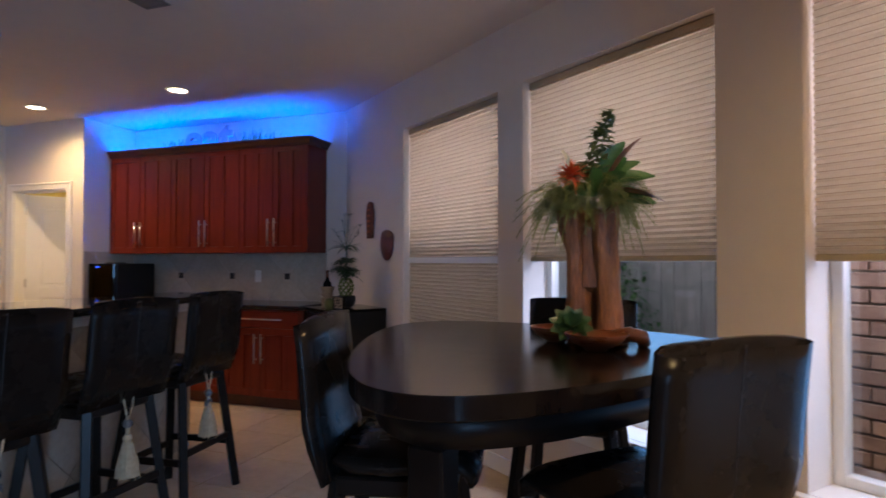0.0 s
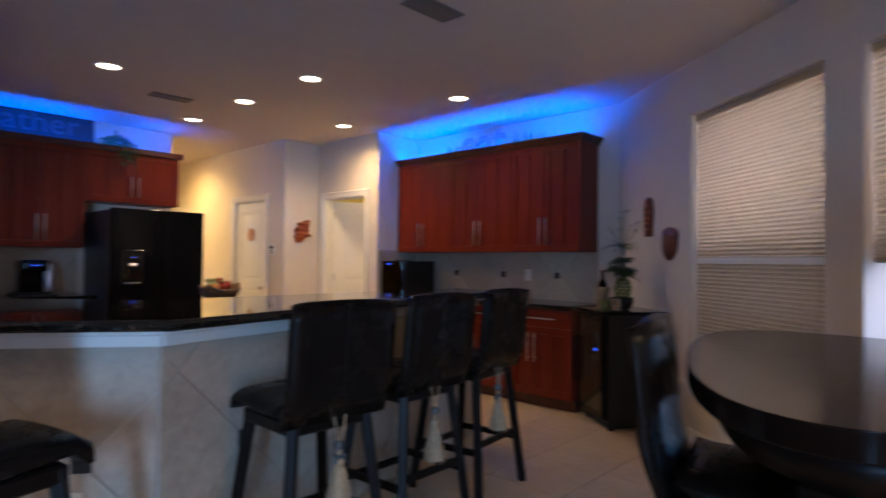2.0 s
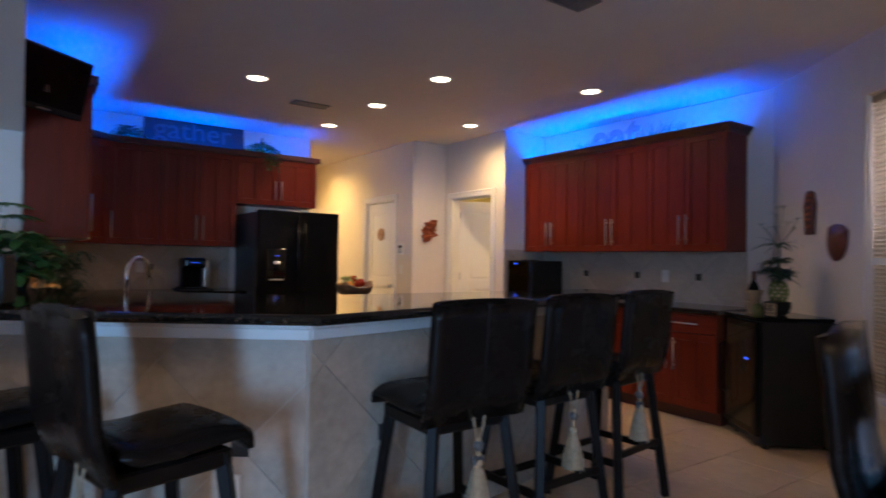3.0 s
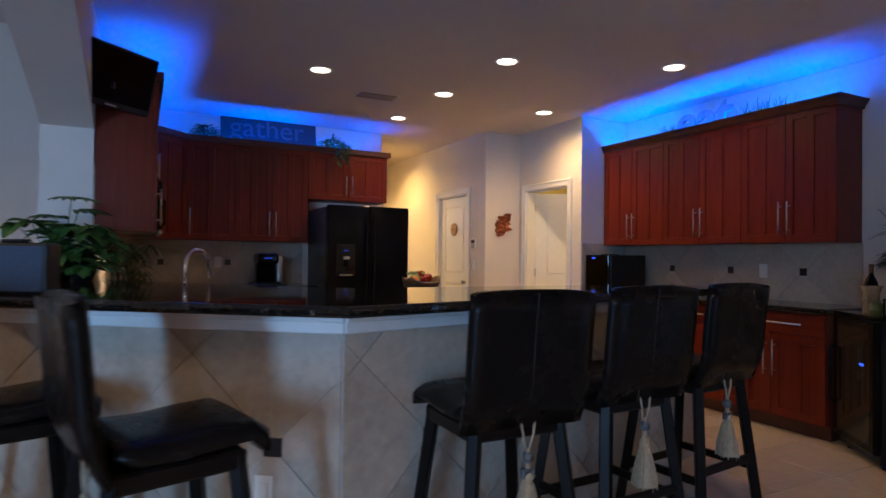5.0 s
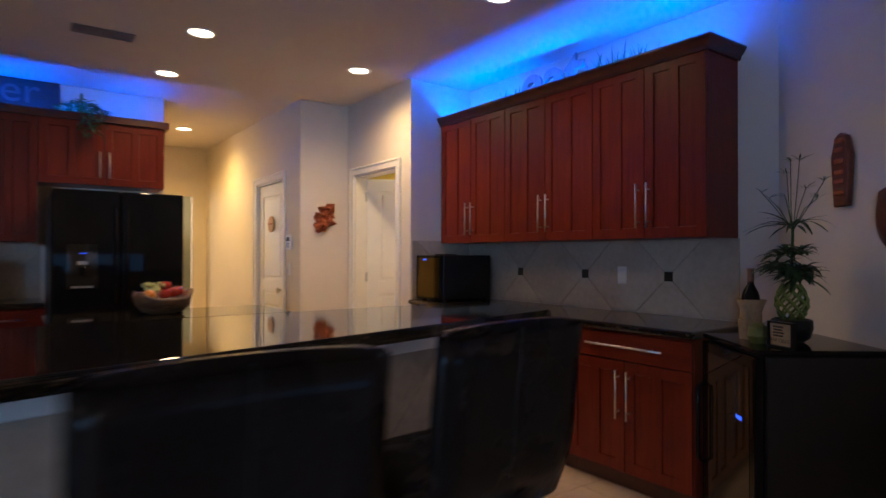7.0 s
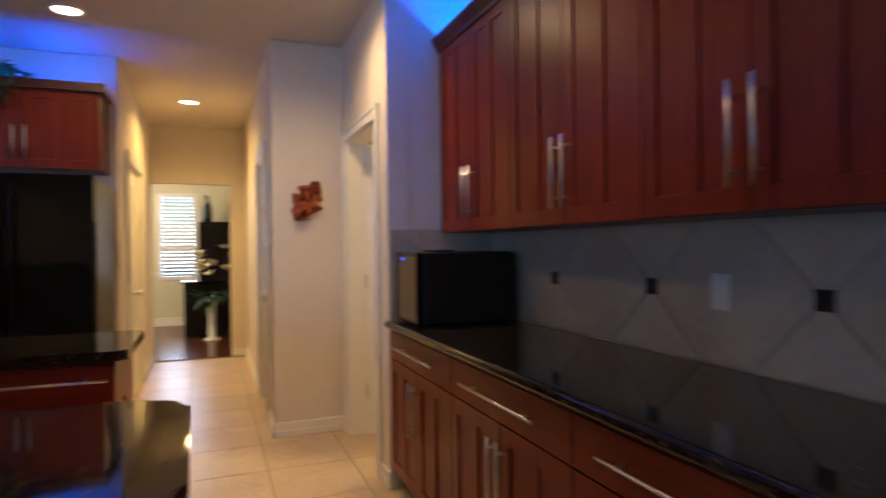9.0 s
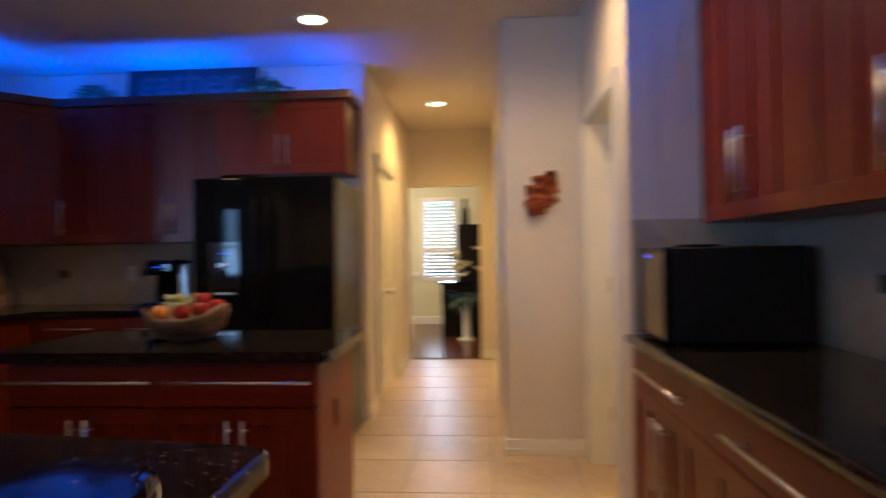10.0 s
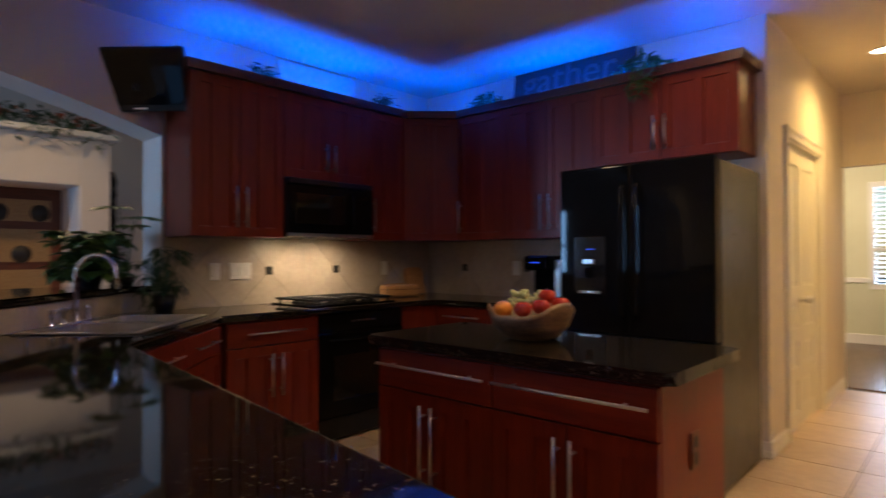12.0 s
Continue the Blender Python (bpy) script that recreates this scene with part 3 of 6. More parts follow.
# west wall run: refrigerator cabinet, uppers, corner
RW = 90
upper_unit(pose(-6.57, 2.17, 0, 0, 0, RW), 0.93, 1.86, 2.39, 0.32, "cherry wall cabinet above the black refrigerator", hz=0.22)
upper_unit(pose(-6.57, 1.40, 0, 0, 0, RW), 0.77, 1.38, 2.39, 0.32, "cherry-stained shaker wall cabinet beside the corner")
upper_unit(pose(-6.57, 0.93, 0, 0, 0, RW), 0.47, 1.38, 2.39, 0.32, "narrow single-door cherry wall cabinet", doors=1)
# diagonal corner unit
cd = thing("corner_wall_cabinet", "diagonal cherry corner wall cabinet with one door", "cabinet")
part("body", prism(bmnew(), [(-6.895, 0.255), (-6.245, 0.255), (-6.245, 0.60), (-6.57, 0.925), (-6.895, 0.925)], 1.38, 2.39), M_CHERRY, cd)
dd = shaker(cd, "door", 0.0, 0.4596, 1.38, 2.39)
dd.matrix_basis = Matrix.Translation((-6.245, 0.60, 0)) @ pose(0, 0, 0, 0, 0, 135)
# stove wall uppers face +y
upper_unit(pose(-4.45, 0.60, 0, 0, 0, 180), 0.645, 1.38, 2.39, 0.345, "cherry-stained shaker wall cabinet beside the arch")
upper_unit(pose(-5.095, 0.60, 0, 0, 0, 180), 0.76, 1.80, 2.39, 0.345, "short cherry wall cabinet above the microwave", hz=0.2)
upper_unit(pose(-5.855, 0.60, 0, 0, 0, 180), 0.39, 1.38, 2.39, 0.345, "narrow single-door cherry wall cabinet", doors=1)
crown("crown_kitchen", [(-4.445, 0.255), (-4.445, 0.62), (-6.25, 0.62), (-6.55, 0.92), (-6.55, 3.105), (-6.895, 3.105)][::-1], 2.39, "dark cherry crown moulding with blue light behind")

# base runs
base_unit(pose(-4.53, 0.89, 0, 0, 0, 180), 0.64, 0.63, "cherry-stained base cabinet beside the oven")
base_unit(pose(-6.28, 0.95, 0, 0, 0, RW), 0.55, 0.61, "cherry-stained base cabinet by the corner", doors=2)
base_unit(pose(-6.28, 1.50, 0, 0, 0, RW), 0.72, 0.61, "cherry-stained base cabinet beside the refrigerator")
bm = bmnew()
prism(bm, [(-6.895, 0.26), (-5.94, 0.26), (-5.94, 0.875), (-6.26, 0.94), (-6.895, 0.94)], 0.0, 0.87)
tagged(part("corner_base_cabinet", bm, M_CHERRY), "plain cherry corner base cabinet", "cabinet")
# sink base on the diagonal
sb = base_unit(Matrix.Translation((-3.74, 1.66, 0)) @ pose(0, 0, 0, 0, 0, -135), 1.02, 0.16, "cherry-stained sink base set at an angle", drawers=2)
# peninsula inner cabinets, facing the kitchen
AP = math.degrees(math.atan2(0.25, 1.97))
pen = Matrix.Translation((-3.49, 3.60, 0)) @ pose(0, 0, 0, 0, 0, -90 - AP)
for i in range(2):
    base_unit(pen @ pose(i * 0.93, 0, 0), 0.93, 0.42, "cherry-stained base cabinet inside the peninsula")
low = [(-3.47, 3.67), (-3.725, 1.70), (-4.49, 0.935), (-5.09, 0.935), (-5.09, 0.255), (-4.20, 0.255), (-2.955, 1.47), (-2.955, 3.67)]
SINK = Matrix.Translation((-3.97, 0.93, 0.9125)) @ pose(0, 0, 0, 0, 0, -135)


def counter_with_hole(name, poly, hole, z0, z1, label):
    """A slab with one opening through it."""
    bm = bmnew()
    loops = []
    for p in (poly, hole):
        vs = [bm.verts.new((x, y, z1)) for x, y in p]
        loops.append([bm.edges.new((vs[k], vs[(k + 1) % len(vs)])) for k in range(len(vs))])
    bmesh.ops.triangle_fill(bm, use_beauty=True, edges=loops[0] + loops[1], normal=(0, 0, 1))
    rim = [e for e in loops[0] if e.is_valid]
    ex = bmesh.ops.extrude_face_region(bm, geom=list(bm.faces))
    for v in [g for g in ex["geom"] if isinstance(g, bmesh.types.BMVert)]:
        v.co.z = z0
    top = [e for e in bm.edges if all(abs(v.co.z - z1) < 1e-5 for v in e.verts) and any(abs(f.normal.z) < 0.5 for f in e.link_faces)]
    bmesh.ops.recalc_face_normals(bm, faces=bm.faces)
    ring = {(round(x, 4), round(y, 4)) for x, y in poly}
    top = [e for e in top if all((round(v.co.x, 4), round(v.co.y, 4)) in ring for v in e.verts)]
    bmesh.ops.bevel(bm, geom=top, offset=0.014, segments=3, affect='EDGES', profile=0.5)
    return tagged(part(name, bm, M_GRANITE), label, "countertop")


hole = [tuple((SINK @ Vector((x, y, 0)))[:2]) for x, y in ((-0.39, -0.24), (0.39, -0.24), (0.39, 0.205), (-0.39, 0.205))]
counter_with_hole("sink_counter", rounded(low, 0.06, [0], 5), hole, 0.872, 0.912, "polished black granite counter with a sink")
counter("corner_counter", [(-5.92, 0.255), (-5.92, 0.935), (-6.255, 0.98), (-6.255, 2.215), (-6.895, 2.215), (-6.895, 0.255)][::-1], 0.872, 0.912, "polished black granite corner countertop")
counter("stove_counter_strip", [(-5.92, 0.255), (-5.09, 0.255), (-5.09, 0.935), (-5.92, 0.935)], 0.874, 0.9115, "polished black granite around the cooktop")

# raised bar
O, E_ = Vector((-1.885, 1.14)), Vector((-2.475, 3.780))
SW = Vector((-2.76, -0.04))
bar_poly = [tuple(O), tuple(E_), (-2.945, 3.768), (-2.94, 1.51), (-4.20, 0.25), (-4.43, 0.25), (-4.43, -0.04), tuple(SW)]
bt = counter("bar_counter", rounded(bar_poly, 0.075, [1, 2], 7), 1.030, 1.070, "raised black granite bar top with rounded end")


def shift(a, b, d):
    """The line a-b moved d to its left, as a point and a direction."""
    a, b = Vector(a), Vector(b)
    w = (b - a).normalized()
    return a + Vector((-w.y, w.x)) * d, w


def cross(l0, l1):
    (p, d), (q, e) = l0, l1
    t = ((q.x - p.x) * e.y - (q.y - p.y) * e.x) / (d.x * e.y - d.y * e.x)
    return p + d * t


OVER = 0.21
L_R, L_L = shift(O, E_, OVER), shift(SW, O, OVER)
K0 = cross(L_R, L_L)
K1 = cross(L_R, (Vector((-9, 3.66)), Vector((1, 0))))
K2 = cross(L_L, (Vector((-9, -0.035)), Vector((1, 0))))
core = [tuple(K0), tuple(K1), (-2.90, 3.66), (-2.93, 1.515), (-4.19, 0.245), (-4.425, 0.245), (-4.425, -0.035), tuple(K2)]
tagged(part("bar_wall", prism(bmnew(), core, 0.0, 1.028), M_GROUT2), "half-height bar wall with pale grout between tiles", "wall", kind="structure")

bm = bmnew()
for a, b in ((K2, K0), (K0, K1)):
    w = (b - a).normalized()
    n = Vector((w.y, -w.x))
    L = (b - a).length
    m = Matrix(((w.x, -n.x, 0, a.x), (w.y, -n.y, 0, a.y), (0, 0, 1, 0), (0, 0, 0, 1)))
    box(bm, -0.004, L + 0.012, -0.030, 0.0, 0.955, 1.0295, bev=0.004, m=m)
    box(bm, -0.004, L + 0.018, -0.040, -0.004, 0.995, 1.0290, bev=0.006, m=m)
tagged(part("bar_trim", bm, M_TRIM), "white painted trim under the bar top", "trim", kind="structure")

# island
isl = thing("kitchen_island", "cherry kitchen island with a black granite top", "island", at=pose(-4.56, 2.22, 0, 0, 0, RW))
part("body", bx(0, 1.22, 0.001, 0.56, 0.10, 0.87, bev=0.002), M_CHERRY, isl)
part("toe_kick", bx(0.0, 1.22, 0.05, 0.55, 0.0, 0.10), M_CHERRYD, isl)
for i in range(2):
    a, b = 0.61 * i, 0.61 * (i + 1)
    d = slab_front(isl, "drawer", a, b, 0.70, 0.862)
    handle(d, (a + 0.02, -0.02, 0.80), (b - 0.02, -0.02, 0.80), OUT)
    for j in range(2):
        d = shaker(isl, "door", a + 0.305 * j, a + 0.305 * (j + 1), 0.11, 0.70)
        hx = a + 0.305 + (-0.03 if j == 0 else 0.03)
        handle(d, (hx, -0.02, 0.36), (hx, -0.02, 0.66), OUT)
o = part("outlet", bx(1.2205, 1.228, 0.22, 0.29, 0.56, 0.68, bev=0.003), M_BROWN, isl, "brown outlet plate on the island side")
part("socket", bx(1.2285, 1.230, 0.24, 0.27, 0.575, 0.612, bev=0.0006), M_BLACKM, o)
part("socket", bx(1.2285, 1.230, 0.24, 0.27, 0.628, 0.665, bev=0.0006), M_BLACKM, o)
counter("island_top", rounded([(-4.52, 2.16), (-4.52, 3.49), (-5.17, 3.49), (-5.17, 2.16)], 0.03, [0, 1, 2, 3], 4), 0.872, 0.912, "polished black granite island top")

# refrigerator
fr = thing("refrigerator", "black french-door refrigerator with a dispenser", "refrigerator", at=pose(-6.06, 2.235, 0, 0, 0, RW))
part("body", bx(0.0, 0.91, 0.0, 0.72, 0.02, 1.75, bev=0.008), M_FRIDGE_SIDE, fr)
for i in range(2):
    d = part("door", bx(0.003 + 0.453 * i, 0.453 + 0.4535 * i, -0.07, -0.004, 0.80, 1.765, bev=0.012, seg=3), M_BLACK, fr)
    hx = 0.415 if i == 0 else 0.495
    bm = bmnew()
    tube(bm, [(hx, -0.07, 0.90), (hx, -0.115, 0.93), (hx, -0.115, 1.62), (hx, -0.07, 1.65)], 0.013, 10)
    part("handle", bm, M_BLACK, d, "curved black door handle", smooth=True)
    if i == 0:
        part("dispenser", bx(0.10, 0.30, -0.073, -0.069, 1.02, 1.36, bev=0.0015), M_GLASSDARK, d, "recessed water and ice dispenser")
        part("dispenser_tray", bx(0.13, 0.27, -0.088, -0.0735, 1.03, 1.045, bev=0.003), M_STEEL, d)
        part("dispenser_nozzle", bx(0.165, 0.235, -0.095, -0.0735, 1.20, 1.23, bev=0.006), M_STEEL, d, "steel dispenser nozzle")
        part("dispenser_lever", bx(0.18, 0.22, -0.090, -0.0735, 1.12, 1.185, bev=0.004), M_BLACK, d)
        part("display", bx(0.18, 0.23, -0.0742, -0.0735, 1.286, 1.290), M_LED, d, "small blue lit display")
dr = part("freezer_drawer", bx(0.003, 0.907, -0.07, -0.004, 0.06, 0.79, bev=0.012, seg=3), M_BLACK, fr)
bm = bmnew()
tube(bm, [(0.10, -0.07, 0.70), (0.13, -0.115, 0.70), (0.78, -0.115, 0.70), (0.81, -0.07, 0.70)], 0.013, 10)
part("handle", bm, M_BLACK, dr, smooth=True)

# table: a rounded three-cornered top
TC = (0.05, 2.27)
TZ = 1.02
TIPS = [(-0.14, -1.04), (0.78, 0.34), (-0.76, 0.72)]


def tri(shrink, bulge=0.115, n=40, soft=7):
    """Three bowed sides between the tips, with the tips rounded off by averaging along the rim."""
    raw = []
    for i in range(3):
        a, b = Vector(TIPS[i]), Vector(TIPS[(i + 1) % 3])
        w = (b - a).normalized()
        out = Vector((w.y, -w.x))
        for k in range(n):
            t = k / n
            raw.append(a.lerp(b, t) + out * (bulge * 4 * t * (1 - t)))
    for _ in range(3):
        m = len(raw)
        raw = [sum((raw[(i + j) % m] for j in range(-soft, soft + 1)), Vector((0, 0))) / (2 * soft + 1) for i in range(m)]
    return [tuple(p * shrink) for p in raw]


tb = thing("dining_table", "espresso counter-height table with three rounded corners", "table", at=pose(*TC, 0))
part("tabletop", prism(bmnew(), tri(1.0), TZ - 0.055, TZ, bev=0.012, seg=3), M_TABLE, tb, "polished dark tabletop")
part("apron", prism(bmnew(), tri(0.88), TZ - 0.14, TZ - 0.0555), M_BLACKWOOD, tb)
for ob in tb.children:
    for p in ob.data.polygons:
        p.use_smooth = abs(p.normal.z) < 0.5
for x, y in TIPS:
    k = 0.66
    a = math.degrees(math.atan2(y, x))
    part("leg", bx(-0.045, 0.045, -0.045, 0.045, 0, TZ - 0.141, bev=0.006, m=pose(x * k, y * k, 0, 0, 0, a)), M_BLACKWOOD, tb)
    part("stretcher", bar(bmnew(), (x * 0.2, y * 0.2, 0.26), (x * 0.62, y * 0.62, 0.26), 0.04), M_BLACKWOOD, tb)
part("shelf", lathe(bmnew(), [(0.30, 0.28), (0.30, 0.32)], 32), M_BLACKWOOD, tb)


# seats
def arc_shell(bm, prof, w, th, n=12, bow=0.03):
    """A padded shell: a side profile (y, z) swept over width w, with the middle bowed back."""
    def grid(off):
        rows = []
        for k, (y, z) in enumerate(prof):
            y0, z0 = prof[max(k - 1, 0)]
            y1, z1 = prof[min(k + 1, len(prof) - 1)]
            t = Vector((0, y1 - y0, z1 - z0)).normalized()
            nn = Vector((0, -t.z, t.y))
            row = []
            for i in range(n + 1):
                u = 2 * i / n - 1
                edge = (1 - abs(u) ** 10)
                end = min(1.0, 0.55 + k * 0.45, 0.55 + (len(prof) - 1 - k) * 0.45)
                h = th * 0.5 * (0.35 + 0.65 * edge) * end
                wk = w * 0.5
                p = Vector((u * wk, y, z)) + nn * (off * h) + nn * (bow * (u * u))
                row.append(bm.verts.new(p))
            rows.append(row)
        return rows
    a, b = grid(1), grid(-1)
    for rows, flip in ((a, False), (b, True)):
        for r0, r1 in zip(rows, rows[1:]):
            for i in range(n):
                f = (r0[i], r0[i + 1], r1[i + 1], r1[i])
                bm.faces.new(f[::-1] if flip else f)
    for i in range(n):
        bm.faces.new((a[0][i + 1], a[0][i], b[0][i], b[0][i + 1]))
        bm.faces.new((a[-1][i], a[-1][i + 1], b[-1][i + 1], b[-1][i]))
    for k in range(len(prof) - 1):
        bm.faces.new((a[k][0], a[k + 1][0], b[k + 1][0], b[k][0]))
        bm.faces.new((a[k + 1][n], a[k][n], b[k][n], b[k + 1][n]))
    return bm


def seat(name, m, sh, back, label, group, tassel=True):
    """A leather seat on splayed dark legs. It faces +y; sh is the seat's height, back the top of its back."""
    c = thing(name, label, "bar stool" if sh > 0.7 else "chair", group, at=m)
    prof = [(0.235, sh - 0.055), (0.228, sh - 0.02), (0.20, sh + 0.0), (0.10, sh - 0.005), (0.0, sh - 0.015), (-0.10, sh - 0.012), (-0.155, sh + 0.01)]
    part("seat", arc_shell(bmnew(), prof, 0.44, 0.06, bow=0.008), M_LEATHER, c, "padded dark leather seat", smooth=True)
    prof = [(-0.165, sh - 0.06), (-0.20, sh + 0.04)] + [(-0.212 - 0.030 * (k / 6) ** 1.5, sh + 0.04 + (back - sh - 0.04) * k / 6) for k in range(1, 7)] + [(-0.252, back - 0.004)]
    bk = part("backrest", arc_shell(bmnew(), prof, 0.475, 0.06, bow=0.016), M_LEATHER, c, "padded dark leather backrest", smooth=True)
    bm = bmnew()
    for u in (0.0,):
        tube(bm, [(u, y - 0.030, z) for y, z in prof[1:-1]], 0.0016, 5)
    part("seam", bm, M_BLACKM, bk)
    part("seat_frame", bx(-0.19, 0.19, -0.17, 0.18, sh - 0.105, sh - 0.05, bev=0.008), M_BLACKWOOD, c)
    feet = []
    for sx in (-1, 1):
        for sy in (-1, 1):
            top, foot = (0.165 * sx, 0.155 * sy, sh - 0.06), (0.235 * sx, 0.225 * sy, 0.0)
            feet.append((top, foot))
            part("leg", bar(bmnew(), foot, top, 0.042, 0.042, bev=0.005), M_BLACKWOOD, c)

    def at(i, z):
        t, f = Vector(feet[i][0]), Vector(feet[i][1])
        return f + (t - f) * (z / t.z)
    for i, j, z in ((0, 2, 0.30), (1, 3, 0.22), (0, 1, 0.26), (2, 3, 0.26)):
        part("rung", bar(bmnew(), at(i, z), at(j, z), 0.022, 0.035, bev=0.003), M_BLACKWOOD, c)
    return c


def tassel(m, label, beads):
    t = thing("tassel", label, "tassel", "tassels on the stools", at=m)
    bm = bmnew()
    for s in (-1, 1):
        tube(bm, [(0.028 * s, 0, 0.0), (0.02 * s, -0.004, -0.04), (0.006 * s, 0, -0.09)], 0.0045, 6)
    tube(bm, [(0, 0, -0.085), (0, 0, -0.17)], 0.010, 8)
    part("cord", bm, M_ROPE, t, "twisted cream cord", smooth=True)
    bm = bmnew()
    ball(bm, (0, 0, -0.115), 0.022, 2)
    if beads:
        box(bm, -0.024, 0.024, -0.012, 0.012, -0.185, -0.150, bev=0.004)
    part("bead", bm, M_BEAD, t, "dark carved bead", smooth=False)
    bm = bmnew()
    rng = random.Random(4)
    lathe(bm, [(0.014, -0.165), (0.022, -0.18), (0.017, -0.195), (0.034, -0.26), (0.046, -0.34), (0.044, -0.348)], 28, wobble=lambda a, z: 1 + 0.07 * math.sin(a * 14))
    for i in range(26):
        a = rng.uniform(0, 6.28)
        tube(bm, [(0.02 * math.cos(a), 0.02 * math.sin(a), -0.20), (0.045 * math.cos(a), 0.045 * math.sin(a), -0.30), (0.05 * math.cos(a), 0.05 * math.sin(a), -0.345 - rng.uniform(0, 0.02))], 0.0022, 4)
    part("fringe", bm, M_ROPE, t, "cream thread fringe")
    return t


STOOLS = [(-1.85, 1.67, 88.8), (-1.958, 2.30, 92.3), (-2.06, 2.91, 97.0), (-1.91, 0.586, 15.0), (-2.49, 0.136, 15.0)]
s0 = None
for i, (x, y, a) in enumerate(STOOLS):
    m = pose(x, y, 0, 0, 0, a)
    if s0 is None:
        s0 = seat("bar_stool", m, 0.74, 1.125, "dark leather swivel bar stool on splayed black legs", "stools along the bar")
    else:
        copy_thing(s0, m)
for i, (x, y, a) in enumerate(STOOLS):
    tassel(pose(x, y, 0, 0, 0, a) @ pose(0.02, -0.185, 0.69), "cream cord tassel with a dark bead under a stool", i % 2 == 0)
for x, y, fx, fy in ((-0.30, 2.0, 0.97, 0.23), (0.42, 1.84, -0.73, 0.68), (0.12, 2.78, -0.05, -1.0)):
    copy_thing(s0, pose(x, y, 0, 0, 0, math.degrees(math.atan2(fy, fx)) - 90))["group"] = "stools round the table"

# ---- doors and casings ----


def casing(name, label, m, w, h):
    """A moulded casing round an opening: local x along the wall, -y out of it."""
    bm = bmnew()
    c = 0.075
    for b in ((-c, 0, -0.018, 0, 0, h + c), (w, w + c, -0.018, 0, 0, h + c), (0, w, -0.018, 0, h, h + c)):
        box(bm, *b, bev=0.004)
    for b in ((-c, -c + 0.022, -0.026, -0.017, 0, h + c), (w + c - 0.022, w + c, -0.026, -0.017, 0, h + c), (-c, w + c, -0.0255, -0.017, h + c - 0.022, h + c)):
        box(bm, *b, bev=0.004)
    box(bm, -0.002, 0.014, 0, 0.135, 0, h, bev=0.002)
    box(bm, w - 0.014, w + 0.002, 0, 0.135, 0, h, bev=0.002)
    box(bm, 0.014, w - 0.014, 0, 0.135, h - 0.014, h + 0.002, bev=0.002)
    return tagged(part(name, bm, M_TRIM, at=m), label, "door casing", kind="structure")


def door(name, label, m, w, h, knob_x, panels=((0.12, 0.34), (0.44, 0.62), (0.72, 0.90), (1.02, 1.90))):
    """A two-panel door: local x along its width, faces to -y and +y."""
    d = thing(name, label, "door", kind="structure", at=m)
    bm = bmnew()
    t = 0.035
    st = 0.11
    zs = [0.0] + [v for p in panels for v in p] + [h]
    box(bm, 0, st, 0, t, 0, h, bev=0.002)
    box(bm, w - st, w, 0, t, 0, h, bev=0.002)
    for a, b in zip(zs[::2], zs[1::2]):
        box(bm, st, w - st, 0.0005, t - 0.0005, a, b, bev=0.002)
    part("frame", bm, M_DOOR, d)
    for a, b in panels:
        bm = bmnew()
        box(bm, st, w - st, 0.010, t - 0.010, a, b)
        box(bm, st + 0.03, w - st - 0.03, 0.004, t - 0.004, a + 0.03, b - 0.03, bev=0.006)
        part("panel", bm, M_DOOR, d)
    bm = bmnew()
    for s in (-1, 1):
        y0 = 0 if s < 0 else t
        lathe(bm, [(0.028, 0.0), (0.028, 0.006), (0.011, 0.012), (0.011, 0.035), (0.026, 0.045), (0.028, 0.058), (0.018, 0.068)], 16)
        break
    bmesh.ops.transform(bm, matrix=pose(knob_x, 0, 0.92, 90, 0, 0), verts=bm.verts)
    part("knob", bm, M_STEEL, d, "brushed steel door knob", smooth=True)
    return d


casing("trim_laundry", "white moulded casing round the laundry doorway", pose(-5.97, 4.69, 0), 0.78, 2.04)
dl = door("door_laundry", "white two-panel door standing open", pose(-5.945, 4.815, 0, 0, 0, 62), 0.74, 2.02, 0.68, ((0.12, 0.34), (0.44, 0.62), (0.72, 0.90), (1.02, 1.90)))
bm = bmnew()
for z in (0.25, 1.02, 1.80):
    box(bm, -5.962, -5.942, 4.80, 4.822, z, z + 0.09, bev=0.003)
tagged(part("hinge", bm, M_STEEL), "small steel door hinges", "hinge", kind="structure")
casing("trim_closet", "white moulded casing round the closed door", pose(-7.34, 4.2, 0), 0.78, 2.04)
door("door_closet", "white two-panel door, closed, with a plaque", pose(-7.325, 4.225, 0), 0.75, 2.02, 0.69)
casing("trim_pantry", "white moulded casing round the pantry doors", pose(-7.38, 3.16, 0, 0, 0, 180), 1.07, 2.05)
for x, kx in ((-7.395, 0.475), (-7.917, 0.045)):
    door("door_pantry", "white panelled pantry door, closed", pose(x, 3.135, 0, 0, 0, 180), 0.52, 2.03, kx, ((0.12, 0.34), (0.44, 0.62), (0.72, 0.90), (1.02, 1.90)))

# ---- windows ----


